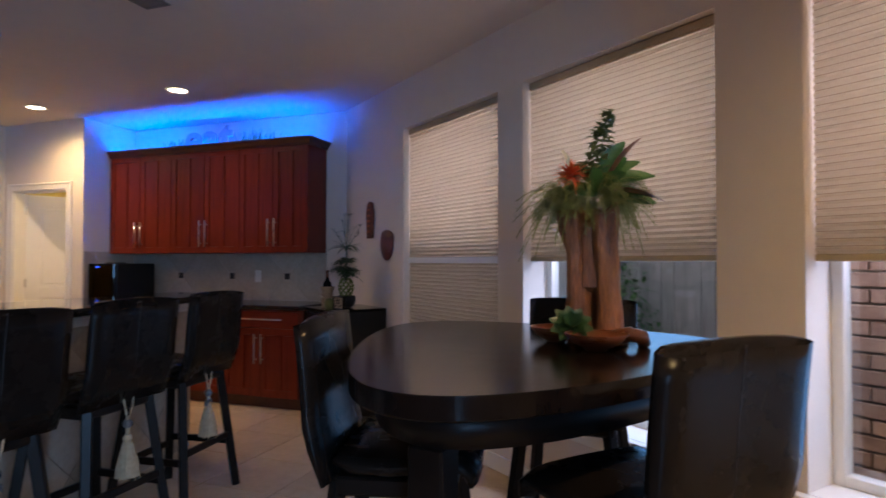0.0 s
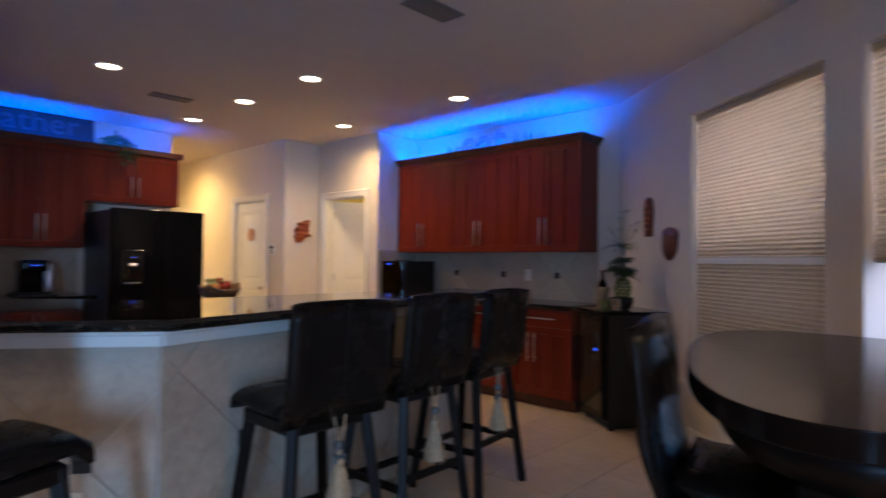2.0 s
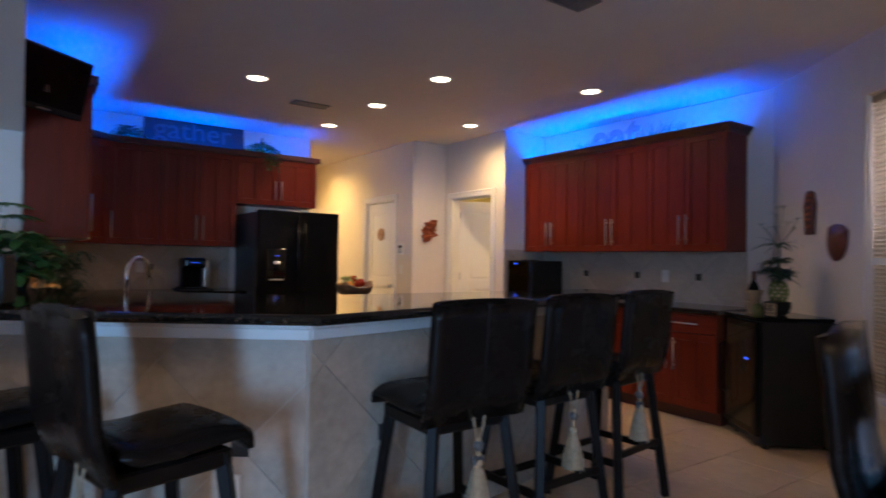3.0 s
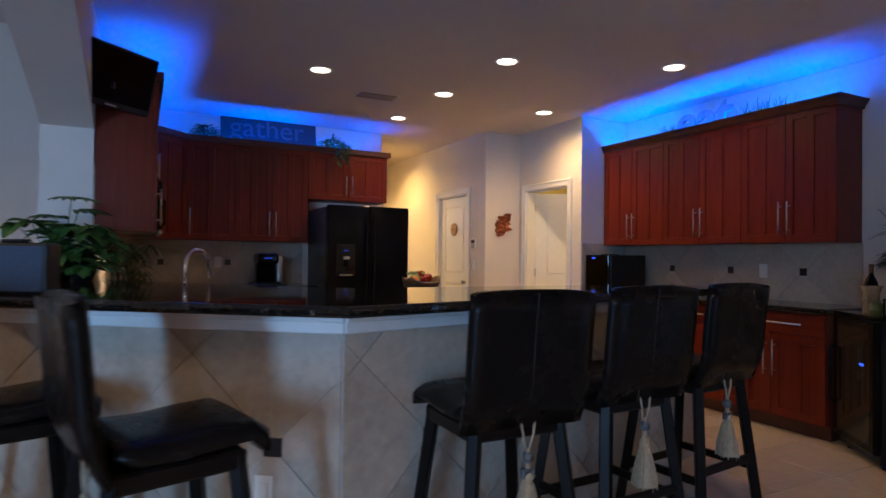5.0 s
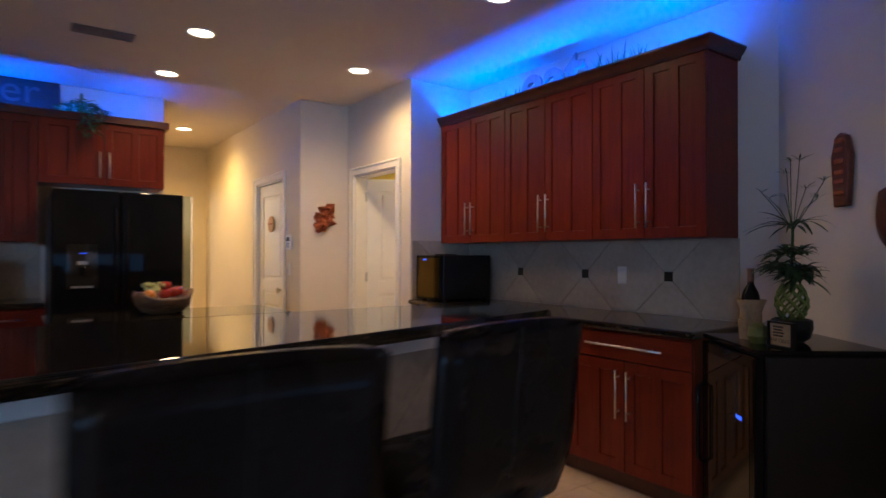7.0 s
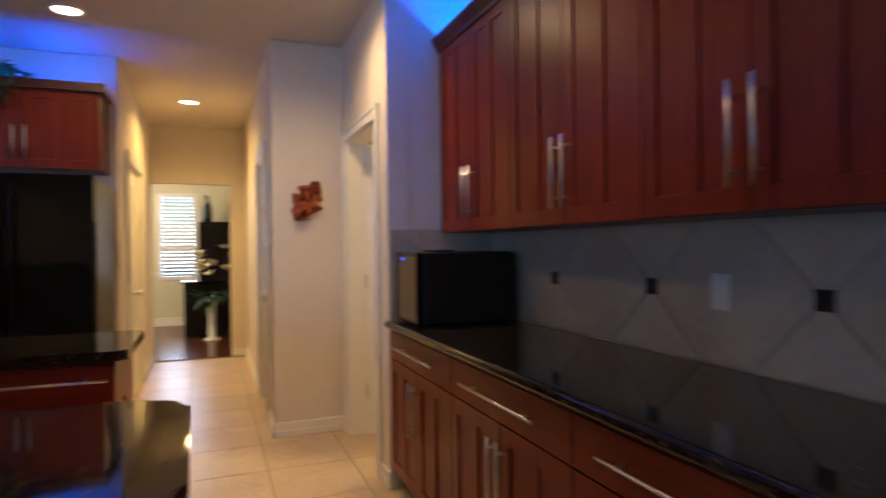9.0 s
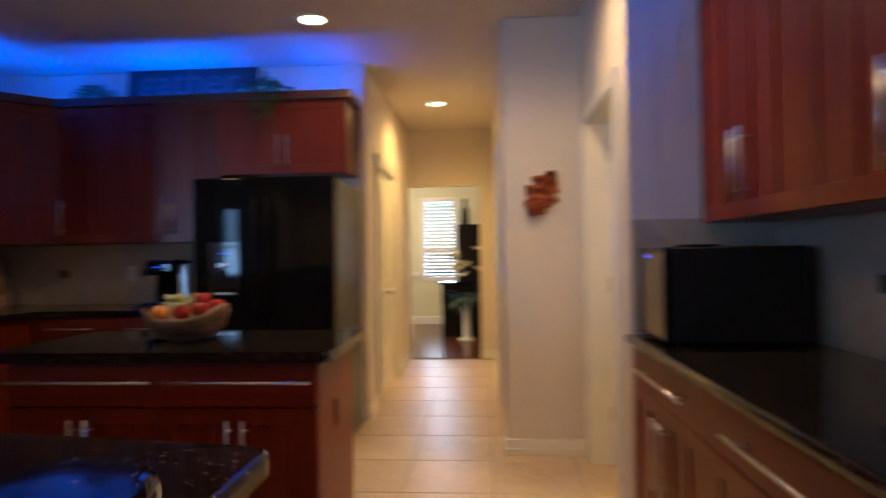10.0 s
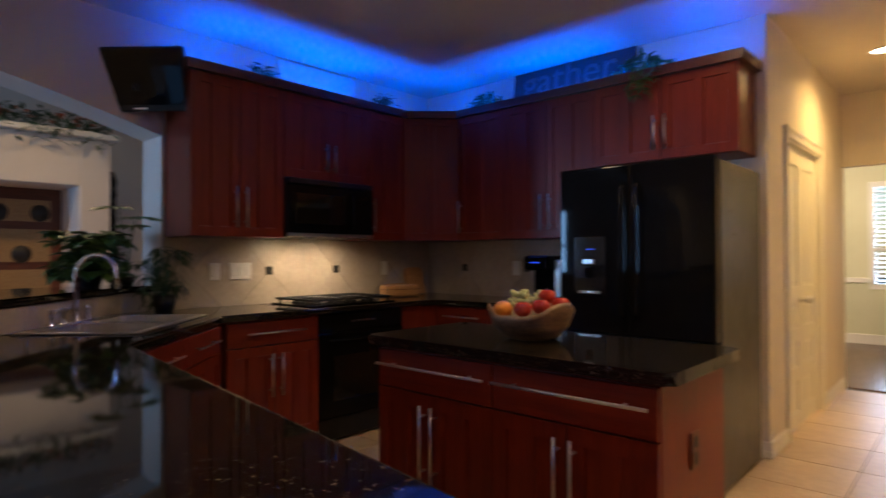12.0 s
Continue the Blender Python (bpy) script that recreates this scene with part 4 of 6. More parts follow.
def window(name, w, blinds, m=BAY):
    a, b = w
    W = thing(name, "tall window with a cloth honeycomb blind", "window", kind="structure", at=m)
    fr = bmnew()
    y0, y1 = 0.185, 0.245
    f = 0.045
    for q in ((a, a + f, y0, y1, SILL, HEAD), (b - f, b, y0, y1, SILL, HEAD), (a + f, b - f, y0 + 0.001, y1 - 0.001, SILL, SILL + f), (a + f, b - f, y0 + 0.001, y1 - 0.001, HEAD - f, HEAD), (a + f, b - f, y0 + 0.005, y1 - 0.005, 1.42, 1.47)):
        box(fr, *q, bev=0.004)
    part("window_frame", fr, M_FRAME, W)
    for z0, z1 in ((SILL + f, 1.42), (1.47, HEAD - f)):
        p = part("pane", bx(a + f, b - f, 0.212, 0.218, z0, z1), M_GLASS, W)
        p.visible_shadow = False
    s = bmnew()
    box(s, a - 0.05, b + 0.05, -0.05, 0.0, SILL - 0.025, SILL + 0.002, bev=0.006, seg=2)
    box(s, a + 0.001, b - 0.001, -0.002, 0.184, SILL - 0.02, SILL + 0.003)
    box(s, a - 0.03, b + 0.03, -0.016, 0.0, SILL - 0.10, SILL - 0.025, bev=0.004)
    part("window_sill", s, M_TRIM, W, "white painted sill with apron")
    for bi, (zt, zb, low) in enumerate(blinds):
        x0, x1 = a + 0.012, b - 0.012
        cell = 0.027
        n = int((zt - zb) / cell)
        bm = bmnew()
        for side in (0.060, 0.087):
            rows = []
            for k in range(2 * n + 1):
                z = zt - (zt - zb) * k / (2 * n)
                off = 0.013 if k % 2 else 0.0
                y = side - off if side < 0.07 else side + off
                rows.append((bm.verts.new((x0, y, z)), bm.verts.new((x1, y, z))))
            for r0, r1 in zip(rows, rows[1:]):
                bm.faces.new((r0[0], r0[1], r1[1], r1[0]))
            if side > 0.07:
                break
        bl = part("blind", bm, M_BLIND, W, "beige honeycomb cloth")
        sm = bmnew()
        for k in range(1, n):
            z = zt - (zt - zb) * k / n
            box(sm, x0 + 0.001, x1 - 0.001, 0.0565, 0.0595, z - 0.0013, z + 0.0013)
        part("pleat_seams", sm, M_SEAM, bl, "darker glued pleat lines")
        rl = bmnew()
        box(rl, x0 - 0.004, x1 + 0.004, 0.042, 0.096, zt, zt + 0.045, bev=0.005)
        part("head_rail", rl, M_RAIL if bi == 0 else M_FRAME, bl)
        rl = bmnew()
        box(rl, x0 - 0.002, x1 + 0.002, 0.048, 0.094, zb - 0.028, zb, bev=0.006, seg=2)
        part("bottom_rail", rl, M_RAIL if bi == 0 else M_FRAME, bl, "tan bottom rail")
    return W


window("window_1", W1, [(2.315, 1.325, False), (1.285, 0.49, True)])
window("window_2", W2, [(2.315, 1.325, False)])
window("window_3", W3, [(2.315, 1.325, False)])

# living room window
for p, q in ((-1.35, -0.95), (-3.4, -2.6)):
    W = thing("window_living", "tall living room window in a white frame", "window", kind="structure")
    bm = bmnew()
    for y in (p, q - 0.055):
        box(bm, 2.30, 2.36, y, y + 0.055, 0.35, 2.3, bev=0.004)
    for z in (0.35, 1.45, 2.245):
        box(bm, 2.302, 2.358, p + 0.055, q - 0.055, z, z + 0.055, bev=0.004)
    part("window_frame", bm, M_FRAME, W)

# dining room window with shutters
W = thing("window_dining", "bright dining room window with white shutters", "window", kind="structure")
bm = bmnew()
for b in ((-13.05, -12.98, 2.96, 3.03, 0.77, 2.27), (-13.05, -12.98, 3.53, 3.60, 0.77, 2.27), (-13.05, -12.98, 3.03, 3.53, 0.77, 0.85), (-13.05, -12.98, 3.03, 3.53, 2.19, 2.27), (-13.05, -12.98, 3.03, 3.53, 1.30, 1.35)):
    box(bm, *b, bev=0.004)
part("window_frame", bm, M_TRIM, W)
slat = mesh_of("slat", bx(-0.028, 0.028, 3.03, 3.53, -0.004, 0.004, bev=0.001), M_WHITE)
z = 0.89
while z < 2.17:
    if abs(z - 1.325) > 0.05:
        s = new("slat", slat)
        s.parent = W
        s.matrix_basis = pose(-13.01, 0, z, 0, 22, 0)
    z += 0.062
tagged(part("chair_rail", bx(-13.0, -12.97, 1.3, 2.95, 0.86, 0.93, bev=0.006), M_TRIM), "white chair rail on the dining room wall", "trim", kind="structure")
tagged(part("baseboard_dining", bx(-13.0, -12.98, 1.3, 5.5, 0.0, 0.14, bev=0.004), M_TRIM), "white dining room baseboard", "baseboard", kind="structure")

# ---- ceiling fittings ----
# The fixture at (1.15, 1.05) is unseen and only goes with its added lamp.
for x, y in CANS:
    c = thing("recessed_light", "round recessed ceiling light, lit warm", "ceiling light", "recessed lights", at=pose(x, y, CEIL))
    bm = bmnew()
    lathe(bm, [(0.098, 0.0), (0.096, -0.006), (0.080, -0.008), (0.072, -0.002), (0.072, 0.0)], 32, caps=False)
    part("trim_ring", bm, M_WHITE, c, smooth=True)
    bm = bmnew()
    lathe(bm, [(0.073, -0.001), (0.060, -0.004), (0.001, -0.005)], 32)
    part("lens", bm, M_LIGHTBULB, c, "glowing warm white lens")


def vent(m, w, h):
    v = thing("ceiling_vent", "grey metal ceiling air vent with slats", "air vent", "ceiling vents", at=m)
    bm = bmnew()
    for b in ((-w / 2, -w / 2 + 0.025, -h / 2, h / 2), (w / 2 - 0.025, w / 2, -h / 2, h / 2), (-w / 2 + 0.025, w / 2 - 0.025, -h / 2, -h / 2 + 0.025), (-w / 2 + 0.025, w / 2 - 0.025, h / 2 - 0.025, h / 2)):
        box(bm, *b, -0.010, -0.001, bev=0.003)
    part("frame", bm, M_RAIL2, v)
    part("backing", bx(-w / 2 + 0.02, w / 2 - 0.02, -h / 2 + 0.02, h / 2 - 0.02, -0.003, -0.001), M_BLACKM, v)
    n = 7
    for i in range(n):
        y = -h / 2 + 0.03 + (h - 0.06) * (i + 0.5) / n
        part("slat", bx(-w / 2 + 0.024, w / 2 - 0.024, y - 0.008, y + 0.006, -0.009, -0.0065, bev=0.0008), M_RAIL2, v)


M_RAIL2 = textured("vent_metal", (0.15, 0.14, 0.13), (0.20, 0.19, 0.175), 10, 0.45)
vent(pose(-5.30, 2.49, CEIL, 0, 0, 90), 0.36, 0.16)
vent(pose(-2.20, 2.72, CEIL, 0, 0, 90), 0.36, 0.18)

# ---- backsplash and bar tiles ----


def clip(poly, x0, x1, z0, z1):
    for ax, lim, sg in ((0, x0, 1), (0, x1, -1), (1, z0, 1), (1, z1, -1)):
        out = []
        for i, p in enumerate(poly):
            q = poly[(i + 1) % len(poly)]
            dp, dq = sg * (p[ax] - lim), sg * (q[ax] - lim)
            if dp >= 0:
                out.append(p)
            if dp * dq < 0:
                t = dp / (dp - dq)
                out.append((p[0] + (q[0] - p[0]) * t, p[1] + (q[1] - p[1]) * t))
        poly = out
        if len(poly) < 3:
            return []
    return poly


def diamond_tiles(parent, m, x0, x1, z0, z1, cx, cz, half, material, gap=0.003, depth=0.008, inset=0.03, marks=()):
    """Square tiles laid on their points; local x along the wall, z up, -y out of it. marks: points with a small dark inset."""
    ni = int((x1 - x0) / half) + 4
    i0 = int((x0 - cx) / half) - 2
    j0, j1 = int((z0 - cz) / half) - 2, int((z1 - cz) / half) + 2
    for i in range(i0, i0 + ni + 2):
        for j in range(j0, j1 + 1):
            if (i + j) % 2 == 0:
                continue
            x, z = cx + i * half, cz + j * half
            r = half - gap
            poly = clip([(x - r, z), (x, z - r), (x + r, z), (x, z + r)], x0, x1, z0, z1)
            if len(poly) < 3:
                continue
            area = abs(sum(p[0] * q[1] - q[0] * p[1] for p, q in zip(poly, poly[1:] + poly[:1]))) / 2
            if area < 0.0008:
                continue
            bm = bmnew()
            f = [bm.verts.new((p[0], -depth, p[1])) for p in poly]
            b = [bm.verts.new((p[0], 0.0, p[1])) for p in poly]
            n = len(poly)
            bm.faces.new(f)
            for k in range(n):
                bm.faces.new((f[k], f[(k + 1) % n], b[(k + 1) % n], b[k]))
            t = part("tile", bm, material, parent)
            t.matrix_basis = m
    for x, z in marks:
        t = part("inset_tile", bx(x - inset, x + inset, -depth - 0.003, 0, z - inset, z + inset, bev=0.002), M_SLATE, parent, "small dark square inset tile")
        t.matrix_basis = m


def grout_panel(name, label, m, x0, x1, z0, z1, material):
    return tagged(part(name, bx(x0, x1, -0.004, 0.0, z0, z1), material, at=m), label, "backsplash", kind="structure")


HALF = 0.332
gp = grout_panel("backsplash_north", "beige stone backsplash laid diagonally", pose(0, 5.33, 0), -4.968, -2.545, 0.912, 1.379, M_GROUTS)
diamond_tiles(gp, pose(0, -0.002, 0), -4.966, -2.547, 0.914, 1.378, -4.316, 1.15, HALF, M_SPLASH, marks=[(-4.316, 1.15), (-3.652, 1.15), (-2.988, 1.15)])
gp = grout_panel("backsplash_return", "beige stone backsplash on the short wall", pose(-4.97, 4.70, 0, 0, 0, 90), 0.0, 0.61, 0.912, 1.40, M_GROUTS)
diamond_tiles(gp, pose(0, -0.002, 0), 0.002, 0.60, 0.914, 1.398, 0.3, 1.15, HALF, M_SPLASH)
gp = grout_panel("backsplash_stove", "beige stone backsplash laid diagonally", pose(0, 0.25, 0, 0, 0, 180), 4.435, 6.89, 0.912, 1.80, M_GROUTS)
diamond_tiles(gp, pose(0, -0.002, 0), 4.437, 6.888, 0.914, 1.798, 5.20, 1.15, HALF * 0.92, M_SPLASH, marks=[(5.20, 1.15), (5.811, 1.15)])
gp = grout_panel("backsplash_west", "beige stone backsplash laid diagonally", pose(-6.9, 0, 0, 0, 0, 90), 0.262, 2.20, 0.912, 1.379, M_GROUTS)
diamond_tiles(gp, pose(0, -0.002, 0), 0.264, 2.198, 0.914, 1.378, 1.38, 1.15, HALF, M_SPLASH, marks=[(1.38, 1.15), (0.716, 1.15)])
mS = Matrix.Translation((-2.93, 1.515, 0)) @ pose(0, 0, 0, 0, 0, -135)
gp = grout_panel("backsplash_sink", "beige stone strip behind the sink", mS, 0.0, 1.78, 0.912, 1.028, M_GROUTS)
for k in range(6):
    t = part("tile", bx(0.005 + 0.296 * k, 0.296 * (k + 1), -0.009, 0, 0.914, 1.026, bev=0.002), M_SPLASH, gp)


def frame_of(a, b):
    w = (b - a).normalized()
    n = Vector((w.y, -w.x))
    return Matrix(((w.x, -n.x, 0, a.x), (w.y, -n.y, 0, a.y), (0, 0, 1, 0), (0, 0, 0, 1))), (b - a).length


bw = bpy.data.objects["bar_wall"]
m, L = frame_of(K0, K1)
diamond_tiles(bw, m, 0.004, L - 0.002, 0.004, 0.953, 0.40, 0.52, HALF, M_BARTILE, marks=[(0.40, 0.52), (1.064, 0.52), (1.728, 0.52), (2.392, 0.52)], inset=0.035)
m, L = frame_of(K2, K0)
diamond_tiles(bw, m, 0.002, L - 0.004, 0.004, 0.953, L - 0.26, 0.53, HALF, M_BARTILE, marks=[(L - 0.26, 0.53), (L - 0.924, 0.53)], inset=0.035)

# outlets and switches


def plate(m, w, h, rockers, label="white plastic outlet plate", mat_=None):
    p = thing("wall_plate", label, "outlet", "wall plates", at=m)
    part("cover", bx(-w / 2, w / 2, -0.006, 0, -h / 2, h / 2, bev=0.003), mat_ or M_WHITE, p)
    for i in range(rockers):
        x = -w / 2 + w * (i + 0.5) / rockers
        part("rocker", bx(x - 0.017, x + 0.017, -0.009, -0.0055, -0.033, 0.033, bev=0.002), mat_ or M_WHITE, p)
    return p


plate(pose(-3.33, 5.318, 1.15), 0.075, 0.118, 1)
plate(pose(-4.78, 0.262, 1.15, 0, 0, 180), 0.075, 0.118, 1)
plate(pose(-4.97, 0.262, 1.15, 0, 0, 180), 0.165, 0.118, 3, "white triple switch plate on the tiles")
plate(pose(-6.33, 0.262, 1.15, 0, 0, 180), 0.075, 0.118, 1)
plate(pose(-6.888, 1.28, 1.15, 0, 0, 90), 0.075, 0.118, 1)
m, L = frame_of(K2, K0)
plate(m @ pose(L - 0.29, -0.012, 0.37), 0.075, 0.118, 1)
plate(pose(-6.37, 4.196, 1.14), 0.075, 0.118, 1, "white light switch beside the closed door")
kp = thing("alarm_keypad", "white wall keypad beside the closed door", "keypad", at=pose(-6.37, 4.196, 1.40))
part("case", bx(-0.055, 0.055, -0.022, 0, -0.07, 0.07, bev=0.006), M_WHITE, kp)
part("screen", bx(-0.04, 0.04, -0.0235, -0.0225, 0.01, 0.05), M_BLACKM, kp)
for r in range(3):
    part("key_row", bx(-0.04, 0.04, -0.0245, -0.0225, -0.05 + 0.018 * r, -0.04 + 0.018 * r, bev=0.0008), M_RAIL2, kp)

# ---- kitchen machines ----
mw = thing("microwave", "black microwave hung over the cooktop", "microwave", at=pose(-5.10, 0.655, 0, 0, 0, 180))
part("body", bx(0, 0.75, 0.012, 0.395, 1.385, 1.795, bev=0.005), M_BLACKM, mw)
d = part("door", bx(0.002, 0.56, -0.02, 0.010, 1.42, 1.75, bev=0.006), M_BLACK, mw)
part("window", bx(0.06, 0.46, -0.022, -0.0205, 1.48, 1.69), M_GLASSDARK, d)
bm = bmnew()
tube(bm, [(0.53, -0.02, 1.46), (0.53, -0.05, 1.49), (0.53, -0.05, 1.68), (0.53, -0.02, 1.71)], 0.009, 8)
part("handle", bm, M_BLACK, d, smooth=True)
pn = part("control_panel", bx(0.565, 0.748, -0.02, 0.010, 1.42, 1.75, bev=0.004), M_BLACK, mw)
part("display", bx(0.60, 0.71, -0.0215, -0.0205, 1.67, 1.70), M_GLASSDARK, pn)
part("vent_grille", bx(0.002, 0.748, -0.018, 0.010, 1.755, 1.793, bev=0.004), M_BLACKM, mw)
part("lower_lip", bx(0.002, 0.748, -0.02, 0.010, 1.388, 1.415, bev=0.004), M_STEEL, mw)

ov = thing("wall_oven", "black built-in oven under the cooktop", "oven", at=pose(-5.17, 0.89, 0, 0, 0, 180))
part("body", bx(0, 0.76, 0.001, 0.60, 0.10, 0.868, bev=0.003), M_BLACKM, ov)
part("control_panel", bx(0.004, 0.756, -0.022, 0, 0.74, 0.862, bev=0.004), M_BLACK, ov)
d = part("door", bx(0.004, 0.756, -0.026, 0, 0.17, 0.735, bev=0.006), M_BLACK, ov)
part("window", bx(0.12, 0.64, -0.028, -0.0265, 0.28, 0.58), M_GLASSDARK, d)
bm = bmnew()
tube(bm, [(0.08, -0.026, 0.69), (0.08, -0.06, 0.69), (0.68, -0.06, 0.69), (0.68, -0.026, 0.69)], 0.010, 8)
part("handle", bm, M_BLACK, d, smooth=True)
part("toe_panel", bx(0.004, 0.756, -0.01, 0, 0.02, 0.165, bev=0.003), M_BLACKM, ov)
part("base_filler", bx(-0.02, -0.002, 0.0, 0.6, 0.0, 0.868), M_CHERRY, ov)
for i in range(5):
    part("button", bx(0.28 + 0.045 * i, 0.305 + 0.045 * i, -0.024, -0.0215, 0.80, 0.812, bev=0.0008), M_STEEL, ov)

ct = thing("gas_cooktop", "black gas cooktop with cast-iron grates", "cooktop", at=pose(-5.55, 0.58, 0.9125))
part("glass_plate", bx(-0.38, 0.38, -0.25, 0.26, 0, 0.008, bev=0.003), M_BLACK, ct)
for i in range(3):
    x0 = -0.36 + 0.24 * i
    g = bmnew()
    for b in ((x0, x0 + 0.235, -0.22, -0.205), (x0, x0 + 0.235, 0.215, 0.23), (x0, x0 + 0.015, -0.205, 0.215), (x0 + 0.22, x0 + 0.235, -0.205, 0.215)):
        box(g, *b, 0.032, 0.046, bev=0.002)
    for y in (-0.10, 0.0, 0.11):
        box(g, x0 + 0.015, x0 + 0.22, y - 0.006, y + 0.006, 0.034, 0.047, bev=0.002)
    for yy in (-0.2, 0.2):
        for xx in (x0 + 0.01, x0 + 0.21):
            box(g, xx, xx + 0.014, yy, yy + 0.014, 0.008, 0.034)
    part("grate", g, M_IRON, ct)
for x, y in ((-0.24, -0.1), (-0.24, 0.12), (0, 0.0), (0.24, -0.1), (0.24, 0.12)):
    b = part("burner", lathe(bmnew(), [(0.05, 0.008), (0.05, 0.016), (0.035, 0.018), (0.035, 0.026), (0.005, 0.028)], 20), M_IRON, ct)
    b.location = (x, y, 0)
for i in range(5):
    k = part("knob", lathe(bmnew(), [(0.018, 0.008), (0.018, 0.018), (0.014, 0.030), (0.004, 0.031)], 14), M_BLACKM, ct)
    k.location = (-0.16 + 0.08 * i, 0.235, 0)

# sink and tap
SM = SINK
sk = thing("kitchen_sink", "stainless double-bowl sink set into the granite", "sink", at=SM)
bm = bmnew()
for b in ((-0.42, 0.42, -0.27, -0.235), (-0.42, 0.42, 0.20, 0.28), (-0.42, -0.385, -0.235, 0.20), (0.385, 0.42, -0.235, 0.20), (-0.02, 0.02, -0.235, 0.20)):
    box(bm, *b, 0.0, 0.008, bev=0.003)
part("rim", bm, M_STEEL, sk, "brushed stainless steel rim")
for x0, x1 in ((-0.385, -0.02), (0.02, 0.385)):
    bm = bmnew()
    top = rounded([(x0, -0.235), (x1, -0.235), (x1, 0.20), (x0, 0.20)], 0.04, [0, 1, 2, 3], 4)
    cx = (x0 + x1) / 2
    rings = [[(cx + (x - cx) * k, y * k, z) for x, y in top] for k, z in ((1.0, 0.004), (0.985, -0.02), (0.96, -0.15), (0.90, -0.175), (0.15, -0.18))]
    ring_loft(bm, rings, caps=False)
    bm.faces.new([bm.verts.new(p) for p in rings[-1]])
    part("bowl", bm, M_STEEL, sk)
fc = thing("kitchen_faucet", "tall chrome gooseneck faucet with side handles", "faucet", at=SM @ pose(0, 0.235, 0.008))
bm = bmnew()
lathe(bm, [(0.028, 0), (0.028, 0.012), (0.016, 0.03), (0.013, 0.06)], 16)
arc = [(0, 0, 0.05), (0, 0, 0.24)] + [(0, -0.10 + 0.10 * math.cos(a), 0.24 + 0.10 * math.sin(a)) for a in [math.pi * k / 10 for k in range(1, 10)]] + [(0, -0.20, 0.23), (0, -0.205, 0.17)]
tube(bm, arc, 0.012, 12)
part("spout", bm, M_CHROME, fc, smooth=True)
for x in (-0.20, -0.11, 0.11):
    bm = bmnew()
    lathe(bm, [(0.024, 0), (0.024, 0.01), (0.014, 0.025), (0.014, 0.06), (0.017, 0.065), (0.004, 0.085)], 14)
    if x != 0.11:
        tube(bm, [(0, 0, 0.07), (0.05 if x < -0.15 else 0.03, -0.03, 0.085)], 0.006, 8)
    h = part("tap_handle", bm, M_CHROME, fc, smooth=True)
    h.location = (x, 0, 0)

# television on a bracket
tv = thing("television", "black flat television tilted on a wall bracket", "television")
part("case", bx(-0.29, 0.29, -0.19, 0.19, -0.05, 0.0, bev=0.008), M_BLACKM, tv)
tv.matrix_basis = look((-4.235, 0.375, 2.325), (-4.235 - 0.755, 0.375 - 0.656, 2.325 + 0.26))
part("screen", bx(-0.272, 0.272, -0.15, 0.175, 0.0005, 0.002), M_BLACK, tv)
part("mark", bx(-0.04, 0.04, -0.176, -0.166, 0.0005, 0.002), M_STEEL, tv, "small pale logo bar")
part("bracket", bx(-0.05, 0.05, -0.05, 0.05, -0.12, -0.05, bev=0.01), M_BLACKM, tv)
arm = part("arm", bar(bmnew(), (-4.24, 0.37, 2.28), (-4.27, 0.252, 2.28), 0.04), M_BLACKM)
arm.parent = tv
arm.matrix_parent_inverse = tv.matrix_basis.inverted()

# wine coolers
WF = Matrix.Translation((-2.405, 4.725, 0)) @ pose(0, 0, 0, 0, 0, math.degrees(math.atan2(UY, UX)))
wc = thing("wine_cooler", "tall black wine cooler with a glass door", "wine cooler", at=WF)
part("body", bx(0.0, 0.52, 0.03, 0.55, 0.03, 0.885, bev=0.006), M_BLACKM, wc)
part("top", bx(-0.003, 0.523, -0.005, 0.553, 0.886, 0.908, bev=0.005), M_BLACK, wc)
d = part("door", bx(0.004, 0.516, -0.012, 0.028, 0.09, 0.875, bev=0.006), M_BLACK, wc)
part("glass", bx(0.05, 0.47, -0.0135, -0.0125, 0.14, 0.83), M_GLASSDARK, d, "smoked glass")
part("display", bx(0.36, 0.41, -0.0150, -0.0140, 0.60, 0.615), M_LED, d, "blue lit temperature digits")
bm = bmnew()
tube(bm, [(0.035, -0.012, 0.30), (0.035, -0.045, 0.32), (0.035, -0.045, 0.66), (0.035, -0.012, 0.68)], 0.009, 8)
part("handle", bm, M_BLACK, d, smooth=True)
for x in (0.05, 0.47):
    for y in (0.08, 0.50):
        f = part("foot", lathe(bmnew(), [(0.022, 0), (0.022, 0.03)], 12), M_BLACKM, wc)
        f.location = (x, y, 0)
part("cord", tube(bmnew(), [(0.525, 0.45, 0.35), (0.55, 0.46, 0.20), (0.545, 0.5, 0.06), (0.56, 0.52, 0.012)], 0.004, 6), M_BLACKM, wc)

tb2 = thing("countertop_wine_cooler", "black countertop wine cooler with a dark mirrored door", "wine cooler", at=pose(-4.93, 4.735, 0.9125))
part("body", bx(0.0, 0.34, 0.02, 0.50, 0.012, 0.365, bev=0.006), M_BLACKM, tb2)
d = part("door", bx(0.0, 0.34, -0.012, 0.018, 0.012, 0.365, bev=0.004), M_BLACK, tb2)
part("glass", bx(0.02, 0.32, -0.0135, -0.0125, 0.03, 0.345), M_GOLDREFL, d, "dark glass with a gold reflection in its colour")
part("display", bx(0.10, 0.15, -0.0150, -0.0140, 0.325, 0.338), M_LED, d, "blue lit digits")
part("top_box", bx(0.10, 0.25, 0.10, 0.22, 0.366, 0.376, bev=0.003), M_BLACKM, tb2)
